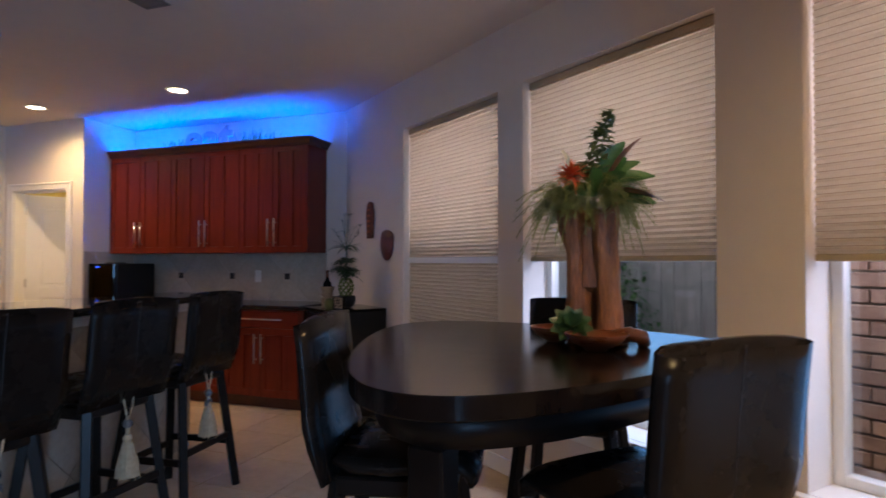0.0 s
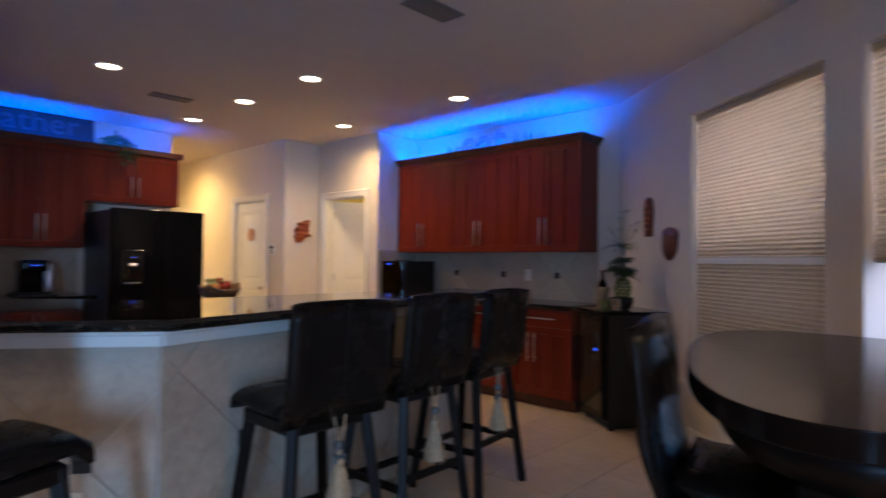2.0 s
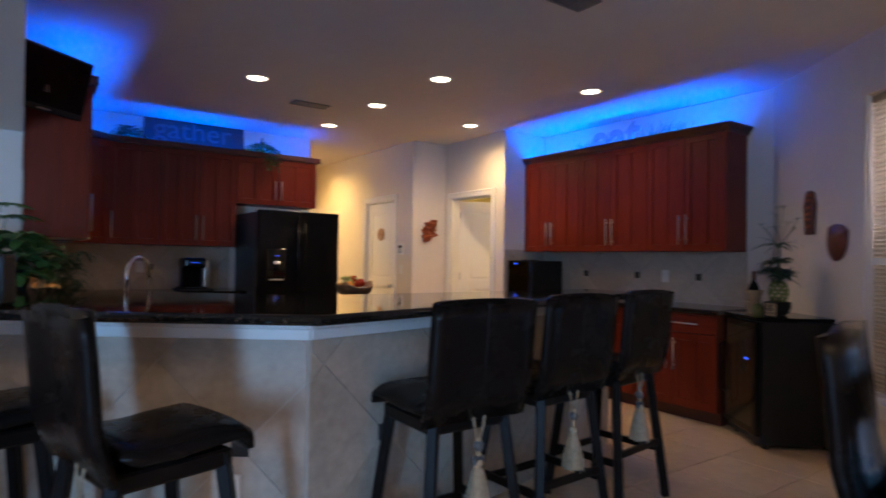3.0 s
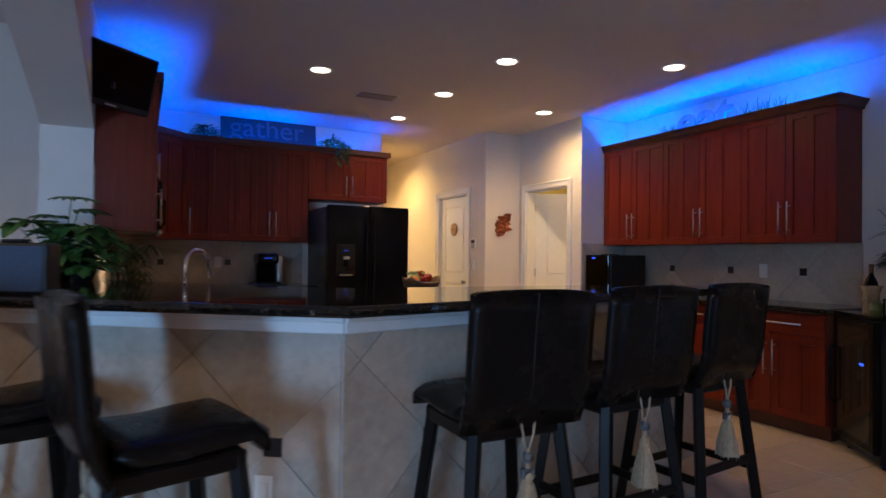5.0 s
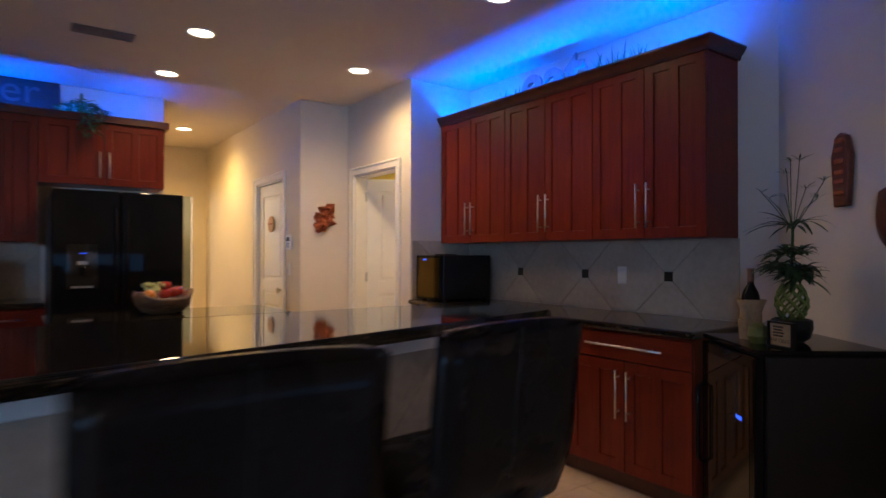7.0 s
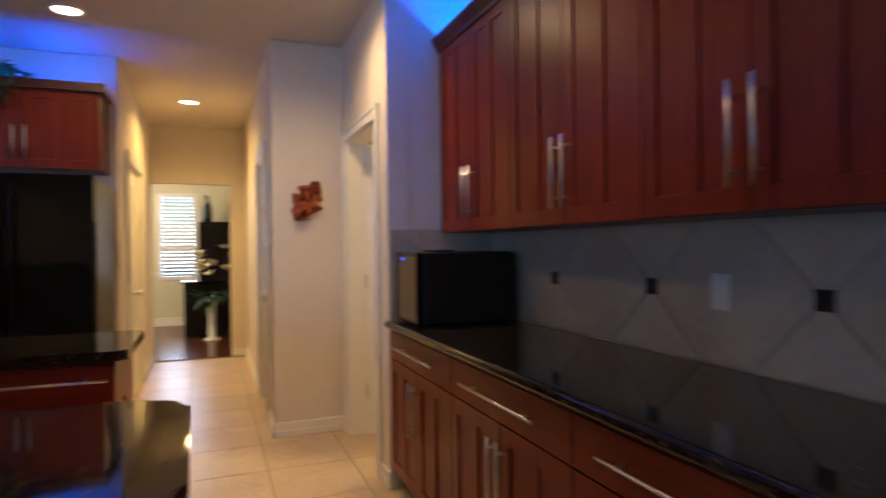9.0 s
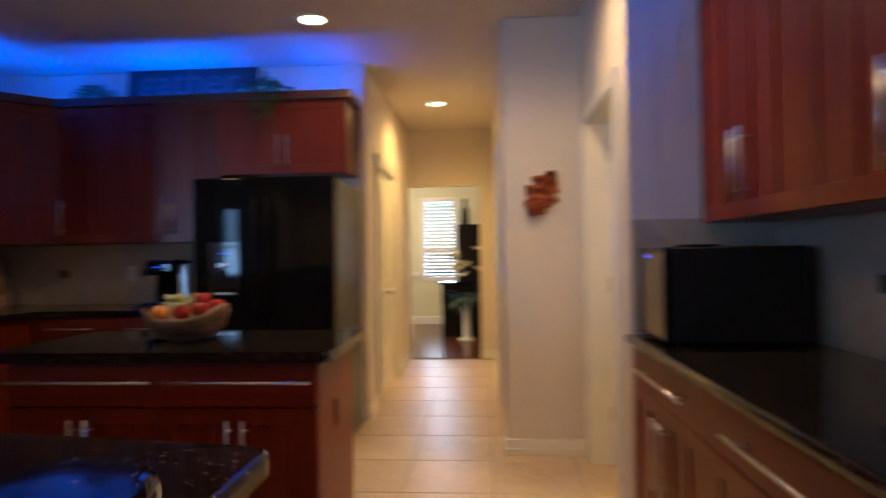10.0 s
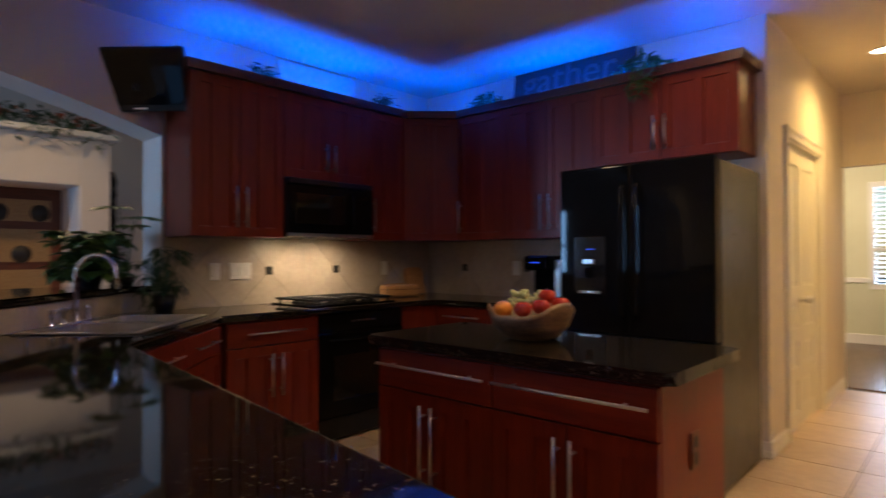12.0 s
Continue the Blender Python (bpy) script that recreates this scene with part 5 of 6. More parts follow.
for x in (0.03, 0.31):
    f = part("foot", lathe(bmnew(), [(0.016, 0), (0.016, 0.012)], 10), M_BLACKM, tb2)
    f.location = (x, 0.05, 0)
    f = part("foot", lathe(bmnew(), [(0.016, 0), (0.016, 0.012)], 10), M_BLACKM, tb2)
    f.location = (x, 0.45, 0)

# ---- plants and ornaments ----


def spray(bm, c, rng, n, length, width, spread=1.0, up=0.5, droop=0.4, seg=4):
    for i in range(n):
        a = rng.uniform(0, 2 * math.pi)
        e = rng.uniform(up - 0.4, up + 0.4)
        L = length * rng.uniform(0.6, 1.15)
        d = Vector((math.cos(a) * spread, math.sin(a) * spread, e)).normalized()
        leaf(bm, c, Vector(c) + d * L, width * rng.uniform(0.7, 1.2), droop * rng.uniform(0.5, 1.3), seg)


def bush(bm, c, rng, n, size, lw, ll):
    """Many small leaves set over an uneven mound."""
    c = Vector(c)
    for i in range(n):
        a, z = rng.uniform(0, 6.283), rng.uniform(-0.2, 1)
        r = (1 - z * z * 0.8) * rng.uniform(0.25, 1.0)
        p = c + Vector((size[0] * r * math.cos(a), size[1] * r * math.sin(a), size[2] * z * rng.uniform(0.5, 1.0)))
        d = Vector((math.cos(a + rng.uniform(-1, 1)), math.sin(a + rng.uniform(-1, 1)), rng.uniform(-0.5, 0.6)))
        leaf(bm, p, p + d.normalized() * ll * rng.uniform(0.6, 1.3), lw * rng.uniform(0.7, 1.2), 0.2, 3)


# centrepiece on the table
TT = TZ + 0.001
cp = thing("driftwood_arrangement", "carved driftwood trunk filled with tropical foliage and a red flower", "flower arrangement", at=pose(0.26, 2.36, TT) @ Matrix.Diagonal((1.06, 1.06, 1.0, 1)))
rng = random.Random(7)


def stump(x0, x1, y, r, h, seed):
    """A gnarled trunk with a flared foot and deep grooves."""
    bm = bmnew()
    rings = []
    for k in range(23):
        t = k / 22
        z = h * t
        ring = []
        cx = x0 + (x1 - x0) * t + 0.012 * noise.noise((seed, 0, z * 9))
        for i in range(30):
            a = 2 * math.pi * i / 30
            groove = abs(noise.noise((math.cos(a) * 2.6 + seed, math.sin(a) * 2.6, z * 2.2)))
            q = r * (0.86 + 0.35 * math.exp(-t * 9) + 0.22 * t + 0.42 * noise.noise((math.cos(a) * 1.1 + seed, math.sin(a) * 1.1, z * 5.0)) - 0.42 * max(0, 0.22 - groove) + 0.10 * noise.noise((math.cos(a) * 7 + seed, math.sin(a) * 7, z * 6)))
            ring.append((cx + q * math.cos(a), y + 0.8 * q * math.sin(a), z + (0.03 * noise.noise((a, seed, 1)) if k == 22 else 0)))
        rings.append(ring)
    return ring_loft(bm, rings)


part("trunk", stump(-0.048, -0.078, 0.0, 0.040, 0.45, 3.1), M_WOODN, cp, "weathered brown driftwood", smooth=True)
part("trunk", stump(0.034, 0.024, -0.01, 0.044, 0.46, 8.4), M_WOODN, cp, "weathered brown driftwood", smooth=True)
part("trunk", stump(0.0, -0.02, 0.050, 0.038, 0.42, 5.2), M_WOODN, cp, smooth=True)
bm = bmnew()
box(bm, -0.06, 0.03, -0.025, 0.03, 0.17, 0.41, bev=0.02)
part("trunk_bridge", bm, M_WOODN, cp)
bm = bmnew()
for i in range(150):
    a = rng.uniform(0, 6.28)
    r = rng.uniform(0.05, 0.15) + (0.05 * rng.random() if math.cos(a) < -0.2 else 0)
    b = Vector((-0.025 + 0.07 * math.cos(a), 0.05 * math.sin(a), 0.45 + rng.uniform(-0.03, 0.06)))
    dz = rng.uniform(0.0, 0.09) if rng.random() < 0.8 else rng.uniform(0.09, 0.20)
    path = [b + Vector((math.cos(a) * r * t, math.sin(a) * r * t, 0.05 * math.sin(2.6 * t) - dz * t * t)) for t in (0, 0.25, 0.5, 0.75, 1.0)]
    tube(bm, path, 0.0013, 3)
    for p, q in zip(path, path[1:]):
        for k in range(6):
            c = p.lerp(q, k / 6)
            for s_ in range(4):
                d = Vector((rng.uniform(-1, 1), rng.uniform(-1, 1), rng.uniform(-0.8, 0.6))).normalized() * 0.021
                leaf(bm, c, c + d, 0.006, 0.0, 1)
part("fern", bm, M_LEAFY, cp, "feathery olive green fern")
bm = bmnew()
for a, e, L, w, h in ((0.35, 0.30, 0.19, 0.055, 0.54), (0.2, -0.05, 0.18, 0.070, 0.51), (0.55, 0.62, 0.17, 0.048, 0.55), (0.1, 1.7, 0.17, 0.052, 0.56), (-0.9, 0.4, 0.14, 0.058, 0.52), (-2.4, 0.35, 0.12, 0.055, 0.50), (-1.6, 0.7, 0.13, 0.058, 0.51), (2.9, 1.3, 0.13, 0.055, 0.53), (1.6, 0.9, 0.16, 0.055, 0.52), (2.5, 0.4, 0.12, 0.050, 0.50), (-0.4, 1.0, 0.14, 0.060, 0.54)):
    b = Vector((0.0, -0.01, h))
    leaf(bm, b, b + Vector((math.cos(a), math.sin(a) * 0.7, e)).normalized() * L, w, 0.18, 8, up=(0.3, -1, 0.6))
part("broad_leaves", bm, M_LEAF, cp, "broad glossy green leaves", smooth=True)
bm = bmnew()
for a, e, L, w in ((-0.15, 0.02, 0.185, 0.085), (-0.3, 1.9, 0.26, 0.06)):
    b = Vector((0.02, -0.02, 0.51))
    leaf(bm, b, b + Vector((math.cos(a), math.sin(a) * 0.6, e)).normalized() * L, w, 0.25, 7)
part("dark_leaves", bm, M_BOWL, cp, "dark bronze leaves", smooth=True)
bm = bmnew()
for i in range(190):
    t = rng.random()
    c = Vector((-0.02 + 0.06 * t, -0.01, 0.56 + 0.22 * t)) + Vector((rng.uniform(-1, 1), rng.uniform(-1, 1), 0)) * (0.042 - 0.026 * t)
    leaf(bm, c, c + Vector((rng.uniform(-1, 1), rng.uniform(-1, 1), rng.uniform(-0.3, 0.8))).normalized() * 0.028, 0.022, 0.1, 2)
part("seed_spike", bm, M_LEAFY, cp, "tall yellow-green seed spike")
bm = bmnew()
for i in range(170):
    d = Vector((rng.gauss(0, 1), rng.gauss(0, 1), rng.gauss(0.3, 0.8))).normalized()
    c = Vector((-0.075, -0.05, 0.565))
    leaf(bm, c, c + d * rng.uniform(0.04, 0.07), 0.008, 0.15, 2)
part("red_flower", bm, M_RED, cp, "spiky red and orange flower head")
bm = bmnew()
tube(bm, [(-0.085, -0.03, 0.58), (-0.09, -0.03, 0.63), (-0.105, -0.03, 0.655)], 0.009, 8, taper=0.55)
part("pale_bud", bm, M_CREAM, cp, smooth=True)
bm = bmnew()
tube(bm, [(0.06, -0.06, 0.03), (0.10, -0.085, 0.045), (0.135, -0.06, 0.035), (0.14, -0.03, 0.010)], 0.026, 12, taper=0.8)
part("root", bm, M_BOWL, cp, "ridged dark root", smooth=True)


def bowl(m, r, h, label):
    b = thing("wooden_bowl", label, "bowl", "bowls on the table", at=m)
    bm = bmnew()
    lathe(bm, [(r * 0.35, 0), (r * 0.40, 0.006), (r * 0.75, h * 0.45), (r, h), (r * 0.985, h + 0.003), (r * 0.95, h), (r * 0.68, h * 0.5), (r * 0.3, 0.014), (0.002, 0.012)], 40, wobble=lambda a, z: 1 + 0.012 * math.sin(a * 24))
    part("shell", bm, M_BOWL, b, smooth=True)
    return b


bowl(pose(0.12, 2.36, TT), 0.088, 0.05, "dark carved wooden bowl on the table")
b2 = bowl(pose(0.27, 2.20, TT), 0.098, 0.05, "dark ribbed wooden bowl on the table")
sc = thing("succulent", "green rosette succulent leaning on a bowl", "succulent", at=pose(0.18, 2.28, TT + 0.062, 50, 20, 0) @ Matrix.Diagonal((0.86, 0.86, 0.86, 1)))
for ring, n, L in ((0, 6, 0.035), (1, 8, 0.06), (2, 10, 0.085)):
    for i in range(n):
        a = 6.283 * i / n + ring * 0.4
        part("succulent_leaf", leaf(bmnew(), (0, 0, 0), (L * math.cos(a), L * math.sin(a), 0.055 - 0.02 * ring), 0.05, 0.0, 4), M_LEAFD, sc, smooth=True)

# fruit bowl on the island
fb = thing("fruit_bowl", "carved burl wood bowl of fruit on the island", "bowl", at=pose(-4.87, 2.78, 0.9125))
bm = bmnew()
lathe(bm, [(0.075, 0), (0.115, 0.012), (0.155, 0.055), (0.172, 0.115), (0.168, 0.13), (0.152, 0.115), (0.12, 0.06), (0.002, 0.03)], 36, wobble=lambda a, z: 1 + 0.07 * noise.noise((math.cos(a) * 1.6, math.sin(a) * 1.6, 3.3)) + (0.10 * noise.noise((math.cos(a) * 2.5, math.sin(a) * 2.5, 1.0)) if z > 0.09 else 0))
for v in bm.verts:
    if v.co.z > 0.09:
        v.co.z += 0.045 * noise.noise((v.co.x * 9, v.co.y * 9, 0))
part("shell", bm, M_BURL, fb, smooth=True)


def fruit(kind, p, r, material, label, dims=(1, 1, 0.92)):
    f = thing(kind, label, kind.split("_")[0], "fruit in the bowl", at=pose(-4.87 + p[0], 2.78 + p[1], 0.9125 + p[2]))
    bm = bmnew()
    ball(bm, (0, 0, 0), r, 3, dims)
    if kind == "apple":
        for v in bm.verts:
            rr = math.hypot(v.co.x, v.co.y)
            if v.co.z > 0:
                v.co.z -= 0.35 * r * math.exp(-(rr / (0.35 * r)) ** 2)
    part("skin", bm, material, f, smooth=True)
    if kind == "apple":
        part("stem", tube(bmnew(), [(0, 0, r * 0.45), (0.004, 0, r * 0.95)], 0.0025, 5), M_BOWL, f)


for p in ((0.02, 0.06, 0.135), (-0.06, 0.10, 0.14), (0.06, -0.0, 0.125), (-0.07, 0.03, 0.17)):
    fruit("apple", p, 0.036, M_APPLE, "red apple lying in the wooden bowl")
fruit("orange", (0.07, -0.09, 0.12), 0.038, M_ORANGE, "orange lying in the wooden bowl")
gr = thing("grape_bunch", "bunch of pale green grapes in the bowl", "grapes", "fruit in the bowl", at=pose(-4.87, 2.78, 0.9125))
rng = random.Random(11)
for i in range(30):
    g = part("grape", ball(bmnew(), (0, 0, 0), 0.0135, 2), M_GRAPE, gr, smooth=True)
    g.location = (-0.02 + rng.uniform(-0.06, 0.06), -0.055 + rng.uniform(-0.05, 0.05), 0.135 + rng.uniform(0, 0.05))

# coffee maker and boards
cm = thing("coffee_maker", "black pod coffee maker with a blue lit rim", "coffee maker", at=pose(-6.60, 1.74, 0.9125, 0, 0, 90))
part("base", bx(-0.13, 0.13, -0.17, 0.15, 0, 0.03, bev=0.01), M_BLACKM, cm)
part("column", bx(-0.10, 0.10, 0.0, 0.15, 0.03, 0.30, bev=0.015, seg=2), M_BLACK, cm)
part("head", bx(-0.11, 0.11, -0.14, 0.15, 0.23, 0.34, bev=0.03, seg=3), M_BLACK, cm)
part("water_tank", bx(0.105, 0.17, -0.05, 0.14, 0.03, 0.31, bev=0.015, seg=2), M_STEEL, cm, "clear grey water tank")
part("lit_rim", bx(-0.04, 0.04, -0.1415, -0.1405, 0.287, 0.291), M_LED, cm, "blue lit rim")
part("pod_rack", bx(-0.16, 0.18, -0.20, 0.17, -0.0, 0.012), M_IRON, cm)
for x, z, w, h, a, nm in ((-6.35, 0.0, 0.30, 0.10, 0, "bread box"), (-6.62, 0.0, 0.22, 0.24, 0, "cutting board")):
    cb = thing("cutting_board", "round-ended bamboo board leaning on the backsplash", "cutting board", "boards by the corner", at=pose(x, 0.36, 0.913) @ pose(0, 0, 0, -12, 0, 180))
    bm = bmnew()
    prism(bm, rounded([(-w / 2, 0), (w / 2, 0), (w / 2, h), (-w / 2, h)], 0.05, [2, 3], 6), 0, 0.022, bev=0.004, m=pose(0, 0, 0, 90, 0, 0))
    part("board", bm, M_BAMBOO, cb)
bb = thing("bread_box", "low bamboo box on the corner counter", "box", at=pose(-6.28, 0.52, 0.913, 0, 0, 165))
part("box", bx(-0.16, 0.16, -0.06, 0.06, 0, 0.10, bev=0.02, seg=3), M_BAMBOO, bb)
part("lid_line", bx(-0.161, 0.161, -0.061, 0.061, 0.062, 0.066), M_BOWL, bb)

# things on the wine cooler: local frame of its top
M_BURLAP = textured("burlap", (0.26, 0.18, 0.10), (0.38, 0.28, 0.175), 40, 0.9, bump=0.6, bscale=260)
M_SIGNFACE = textured("sign_face", (0.30, 0.22, 0.14), (0.40, 0.31, 0.21), 20, 0.7)
WT = WF @ pose(0, 0, 0.9085)
bt_ = thing("wine_bottle", "dark wine bottle wrapped in burlap", "bottle", at=WT @ pose(0.19, 0.13, 0))
part("glass", lathe(bmnew(), [(0.037, 0.0), (0.038, 0.01), (0.038, 0.19), (0.030, 0.215), (0.014, 0.245), (0.013, 0.30), (0.015, 0.302), (0.015, 0.315), (0.003, 0.316)], 24), M_BLACK, bt_, "dark green bottle glass", smooth=True)
part("foil", lathe(bmnew(), [(0.0148, 0.255), (0.0145, 0.30), (0.0158, 0.303), (0.0158, 0.3165), (0.003, 0.3172)], 20), M_BOWL, bt_)
part("burlap_wrap", lathe(bmnew(), [(0.046, 0.0), (0.048, 0.07), (0.043, 0.125), (0.060, 0.175), (0.057, 0.178), (0.040, 0.125)], 26, caps=False, wobble=lambda a, z: 1 + 0.08 * math.sin(a * 3 + z * 30)), M_BURLAP, bt_, "tan burlap sleeve", smooth=True)
bm = bmnew()
spray(bm, (0.0, -0.045, 0.085), random.Random(3), 14, 0.035, 0.006, droop=0.1)
part("bow", bm, M_CREAM, bt_)
M_STEMS = textured("bamboo_stem", (0.10, 0.15, 0.03), (0.20, 0.26, 0.06), 14, 0.4)
vz = thing("lucky_bamboo", "twisted lucky bamboo in a round dark pot", "plant", at=WT @ pose(0.275, 0.265, 0))
part("pot", lathe(bmnew(), [(0.045, 0), (0.07, 0.02), (0.082, 0.06), (0.08, 0.095), (0.072, 0.10), (0.066, 0.09), (0.002, 0.085)], 28), M_BLACKM, vz, "round dark glazed pot", smooth=True)
for k in range(8):
    a0 = 6.283 * k / 8
    for sg in (-1, 1):
        bm = bmnew()
        tube(bm, [((0.035 + 0.03 * math.sin(math.pi * t)) * math.cos(a0 + sg * 2.4 * t), (0.035 + 0.03 * math.sin(math.pi * t)) * math.sin(a0 + sg * 2.4 * t), 0.09 + 0.16 * t) for t in (0, 0.2, 0.4, 0.6, 0.8, 1.0)], 0.0055, 6)
        part("stem", bm, M_STEMS, vz, smooth=True)
bm = bmnew()
rng = random.Random(21)
for k in range(9):
    a = 6.283 * k / 9
    c = (0.05 * math.cos(a), 0.05 * math.sin(a), 0.26 + rng.uniform(0, 0.08))
    spray(bm, c, rng, 20, 0.115, 0.024, up=0.5, droop=0.55, seg=5)
for k in range(5):
    a = 6.283 * k / 5 + 0.4
    spray(bm, (0.045 * math.cos(a), 0.045 * math.sin(a), 0.36 + rng.uniform(0, 0.06)), rng, 14, 0.11, 0.022, up=0.6, droop=0.5, seg=5)
part("leaves", bm, M_LEAFD, vz, "narrow dark green leaves")
bm = bmnew()
tube(bm, [(0, 0, 0.25), (0.01, 0, 0.50)], 0.006, 6)
spray(bm, (0.01, 0, 0.50), rng, 22, 0.20, 0.018, up=0.45, droop=0.5, seg=6)
for k in range(9):
    a = rng.uniform(0, 6.28)
    e = Vector((0.12 * math.cos(a), 0.12 * math.sin(a), 0.62 + rng.uniform(0, 0.16)))
    tube(bm, [(0.01, 0, 0.48), (0.5 * e.x, 0.5 * e.y, 0.58), tuple(e)], 0.0018, 4)
    spray(bm, tuple(e), rng, 5, 0.06, 0.006, up=0.8, droop=0.3, seg=3)
part("tall_shoot", bm, M_LEAFD, vz, "tall shoot with arching leaves")
dc = thing("raffia_bundle", "small bundle of dried golden raffia", "ornament", at=WT @ pose(0.315, 0.10, 0))
bm = bmnew()
lathe(bm, [(0.03, 0), (0.042, 0.03), (0.035, 0.07), (0.012, 0.085)], 16)
spray(bm, (0, 0, 0.07), random.Random(5), 24, 0.06, 0.008, up=0.7, droop=0.5)
part("bundle", bm, M_LEAFY, dc)
sg = thing("tabletop_sign", "small dark-framed sign beside the bamboo", "sign", at=WT @ pose(0.445, 0.13, 0) @ pose(0, 0, 0, 0, 0, 18))
fr_ = bmnew()
for b in ((-0.062, -0.054, 0, 0.105), (0.054, 0.062, 0, 0.105), (-0.054, 0.054, 0, 0.008), (-0.054, 0.054, 0.097, 0.105)):
    box(fr_, b[0], b[1], -0.012, 0.012, b[2], b[3], bev=0.001)
part("frame", fr_, M_BLACKWOOD, sg)
part("face", bx(-0.0535, 0.0535, -0.004, 0.008, 0.0085, 0.0965), M_SIGNFACE, sg, "tan face with dark writing")


def text(parent, s, m, size, material, depth=0.0006, name="lettering", bold=0.0):
    cu = bpy.data.curves.new(name, 'FONT')
    cu.body, cu.size, cu.extrude, cu.align_x = s, size, depth, 'CENTER'
    cu.offset = bold
    ob = new("tmp_text", cu)
    dg = bpy.context.evaluated_depsgraph_get()
    me = bpy.data.meshes.new_from_object(ob.evaluated_get(dg))
    bpy.data.objects.remove(ob)
    me.name = name
    me.materials.clear()
    me.materials.append(material)
    o = new(name, me)
    o.parent = parent
    o.matrix_basis = m
    return o


text(sg, "FAT CELLS", pose(-0.004, -0.0045, 0.022, 90, 0, 0), 0.020, M_BLACKM)
for k, (w, x) in enumerate(((0.05, -0.012), (0.055, -0.010), (0.045, -0.014), (0.05, -0.012))):
    part("text_bar", bx(x - w / 2, x + w / 2, -0.0050, -0.0041, 0.044 + 0.012 * k, 0.051 + 0.012 * k), M_BLACKM, sg)

# wall masks on the bay wall
mk = thing("tiki_plaque", "long carved wooden mask plaque on the wall", "mask", at=BAY @ pose(-0.46, -0.003, 1.66))
prism_m = pose(0, 0, 0, 90, 0, 0)
part("board", prism(bmnew(), [(-0.045, -0.16), (0.045, -0.16), (0.065, 0.06), (0.035, 0.15), (0.0, 0.165), (-0.035, 0.15), (-0.065, 0.06)], 0.0, 0.028, bev=0.006, m=prism_m), M_MASK, mk)
for z in (-0.11, -0.06, -0.02, 0.03, 0.08, 0.12):
    bm = bmnew()
    box(bm, -0.03, 0.03, -0.036, -0.027, z, z + 0.02, bev=0.004)
    part("carved_ridge", bm, M_LEAFWOOD, mk)
mk = thing("carved_mask", "dark red carved shield-shaped mask on the wall", "mask", at=BAY @ pose(-0.15, -0.003, 1.44) @ pose(0, 0, 0, 0, 8, 0))
bm = bmnew()
SH = []
for k in range(15):
    a = math.pi + math.pi * k / 14
    SH.append((0.105 * math.cos(a), 0.02 + 0.155 * math.sin(a)))
SH += [(0.100, 0.09), (0.05, 0.115), (0.0, 0.122), (-0.05, 0.115), (-0.100, 0.09)]
rings = []
for q, y in ((1.0, 0.0), (1.0, -0.012), (0.93, -0.020), (0.60, -0.040), (0.2, -0.050)):
    rings.append([(x * q, y, z * q) for x, z in SH])
ring_loft(bm, rings)
part("shield", bm, M_MASK, mk)
for k in range(9):
    t = -0.8 + 0.2 * k
    for sg_ in (-1, 1):
        p, q = Vector((0.075 * t, 0, 0.085)), Vector((0.055 * t + 0.03 * sg_, 0, -0.05))
        dep = lambda v: Vector((v.x, -0.052 + 0.30 * math.hypot(v.x, v.z) ** 1.0, v.z))
        part("carved_line", tube(bmnew(), [dep(p), dep(p.lerp(q, 0.5)), dep(q)], 0.0028, 5), M_LEAFWOOD, mk)
# leaf-shaped carving by the hall
mk = thing("leaf_carving", "crumpled red-brown carved leaf on the wall", "wall ornament", at=pose(-6.117, 4.43, 1.63, 0, 0, 90) @ pose(0, 0, 0, 0, 28, 0) @ Matrix.Diagonal((0.84, 0.9, 0.92, 1)))
bm = bmnew()
N = 18
rows = []
for i in range(N + 1):
    t = i / N
    w = 0.125 * math.sin(math.pi * min(0.98, max(0.04, t))) ** 0.7 * (0.72 + 0.28 * abs(math.sin(t * 11)))
    row = []
    for j in range(13):
        u = 2 * j / 12 - 1
        ww = w * (1 + 0.45 * noise.noise((t * 9, 2.0 if u > 0 else 7.0, 0)))
        y = -0.03 - 0.035 * (1 - u * u) + 0.10 * noise.noise((u * 3.2, t * 7, 4.0))
        row.append(bm.verts.new((u * ww, min(y, -0.003), -0.17 + 0.34 * t)))
    rows.append(row)
for a, b in zip(rows, rows[1:]):
    for j in range(12):
        bm.faces.new((a[j], a[j + 1], b[j + 1], b[j]))
ex = bmesh.ops.extrude_face_region(bm, geom=list(bm.faces))
for v in [g for g in ex["geom"] if isinstance(g, bmesh.types.BMVert)]:
    v.co.y += 0.012
part("leaf", bm, M_LEAFWOOD, mk)
pl = thing("door_plaque", "round wooden plaque hung on the white door", "plaque", at=pose(-6.95, 4.222, 1.60))
bm = bmnew()
lathe(bm, [(0.085, 0.0), (0.085, 0.010), (0.070, 0.016), (0.06, 0.010), (0.002, 0.012)], 28)
bmesh.ops.transform(bm, matrix=pose(0, 0, 0, 90, 0, 0), verts=bm.verts)
part("disc", bm, M_BAMBOO, pl)
part("cut_bar", bx(-0.045, 0.045, -0.020, -0.011, -0.008, 0.012, bev=0.003), M_LEAFWOOD, pl)

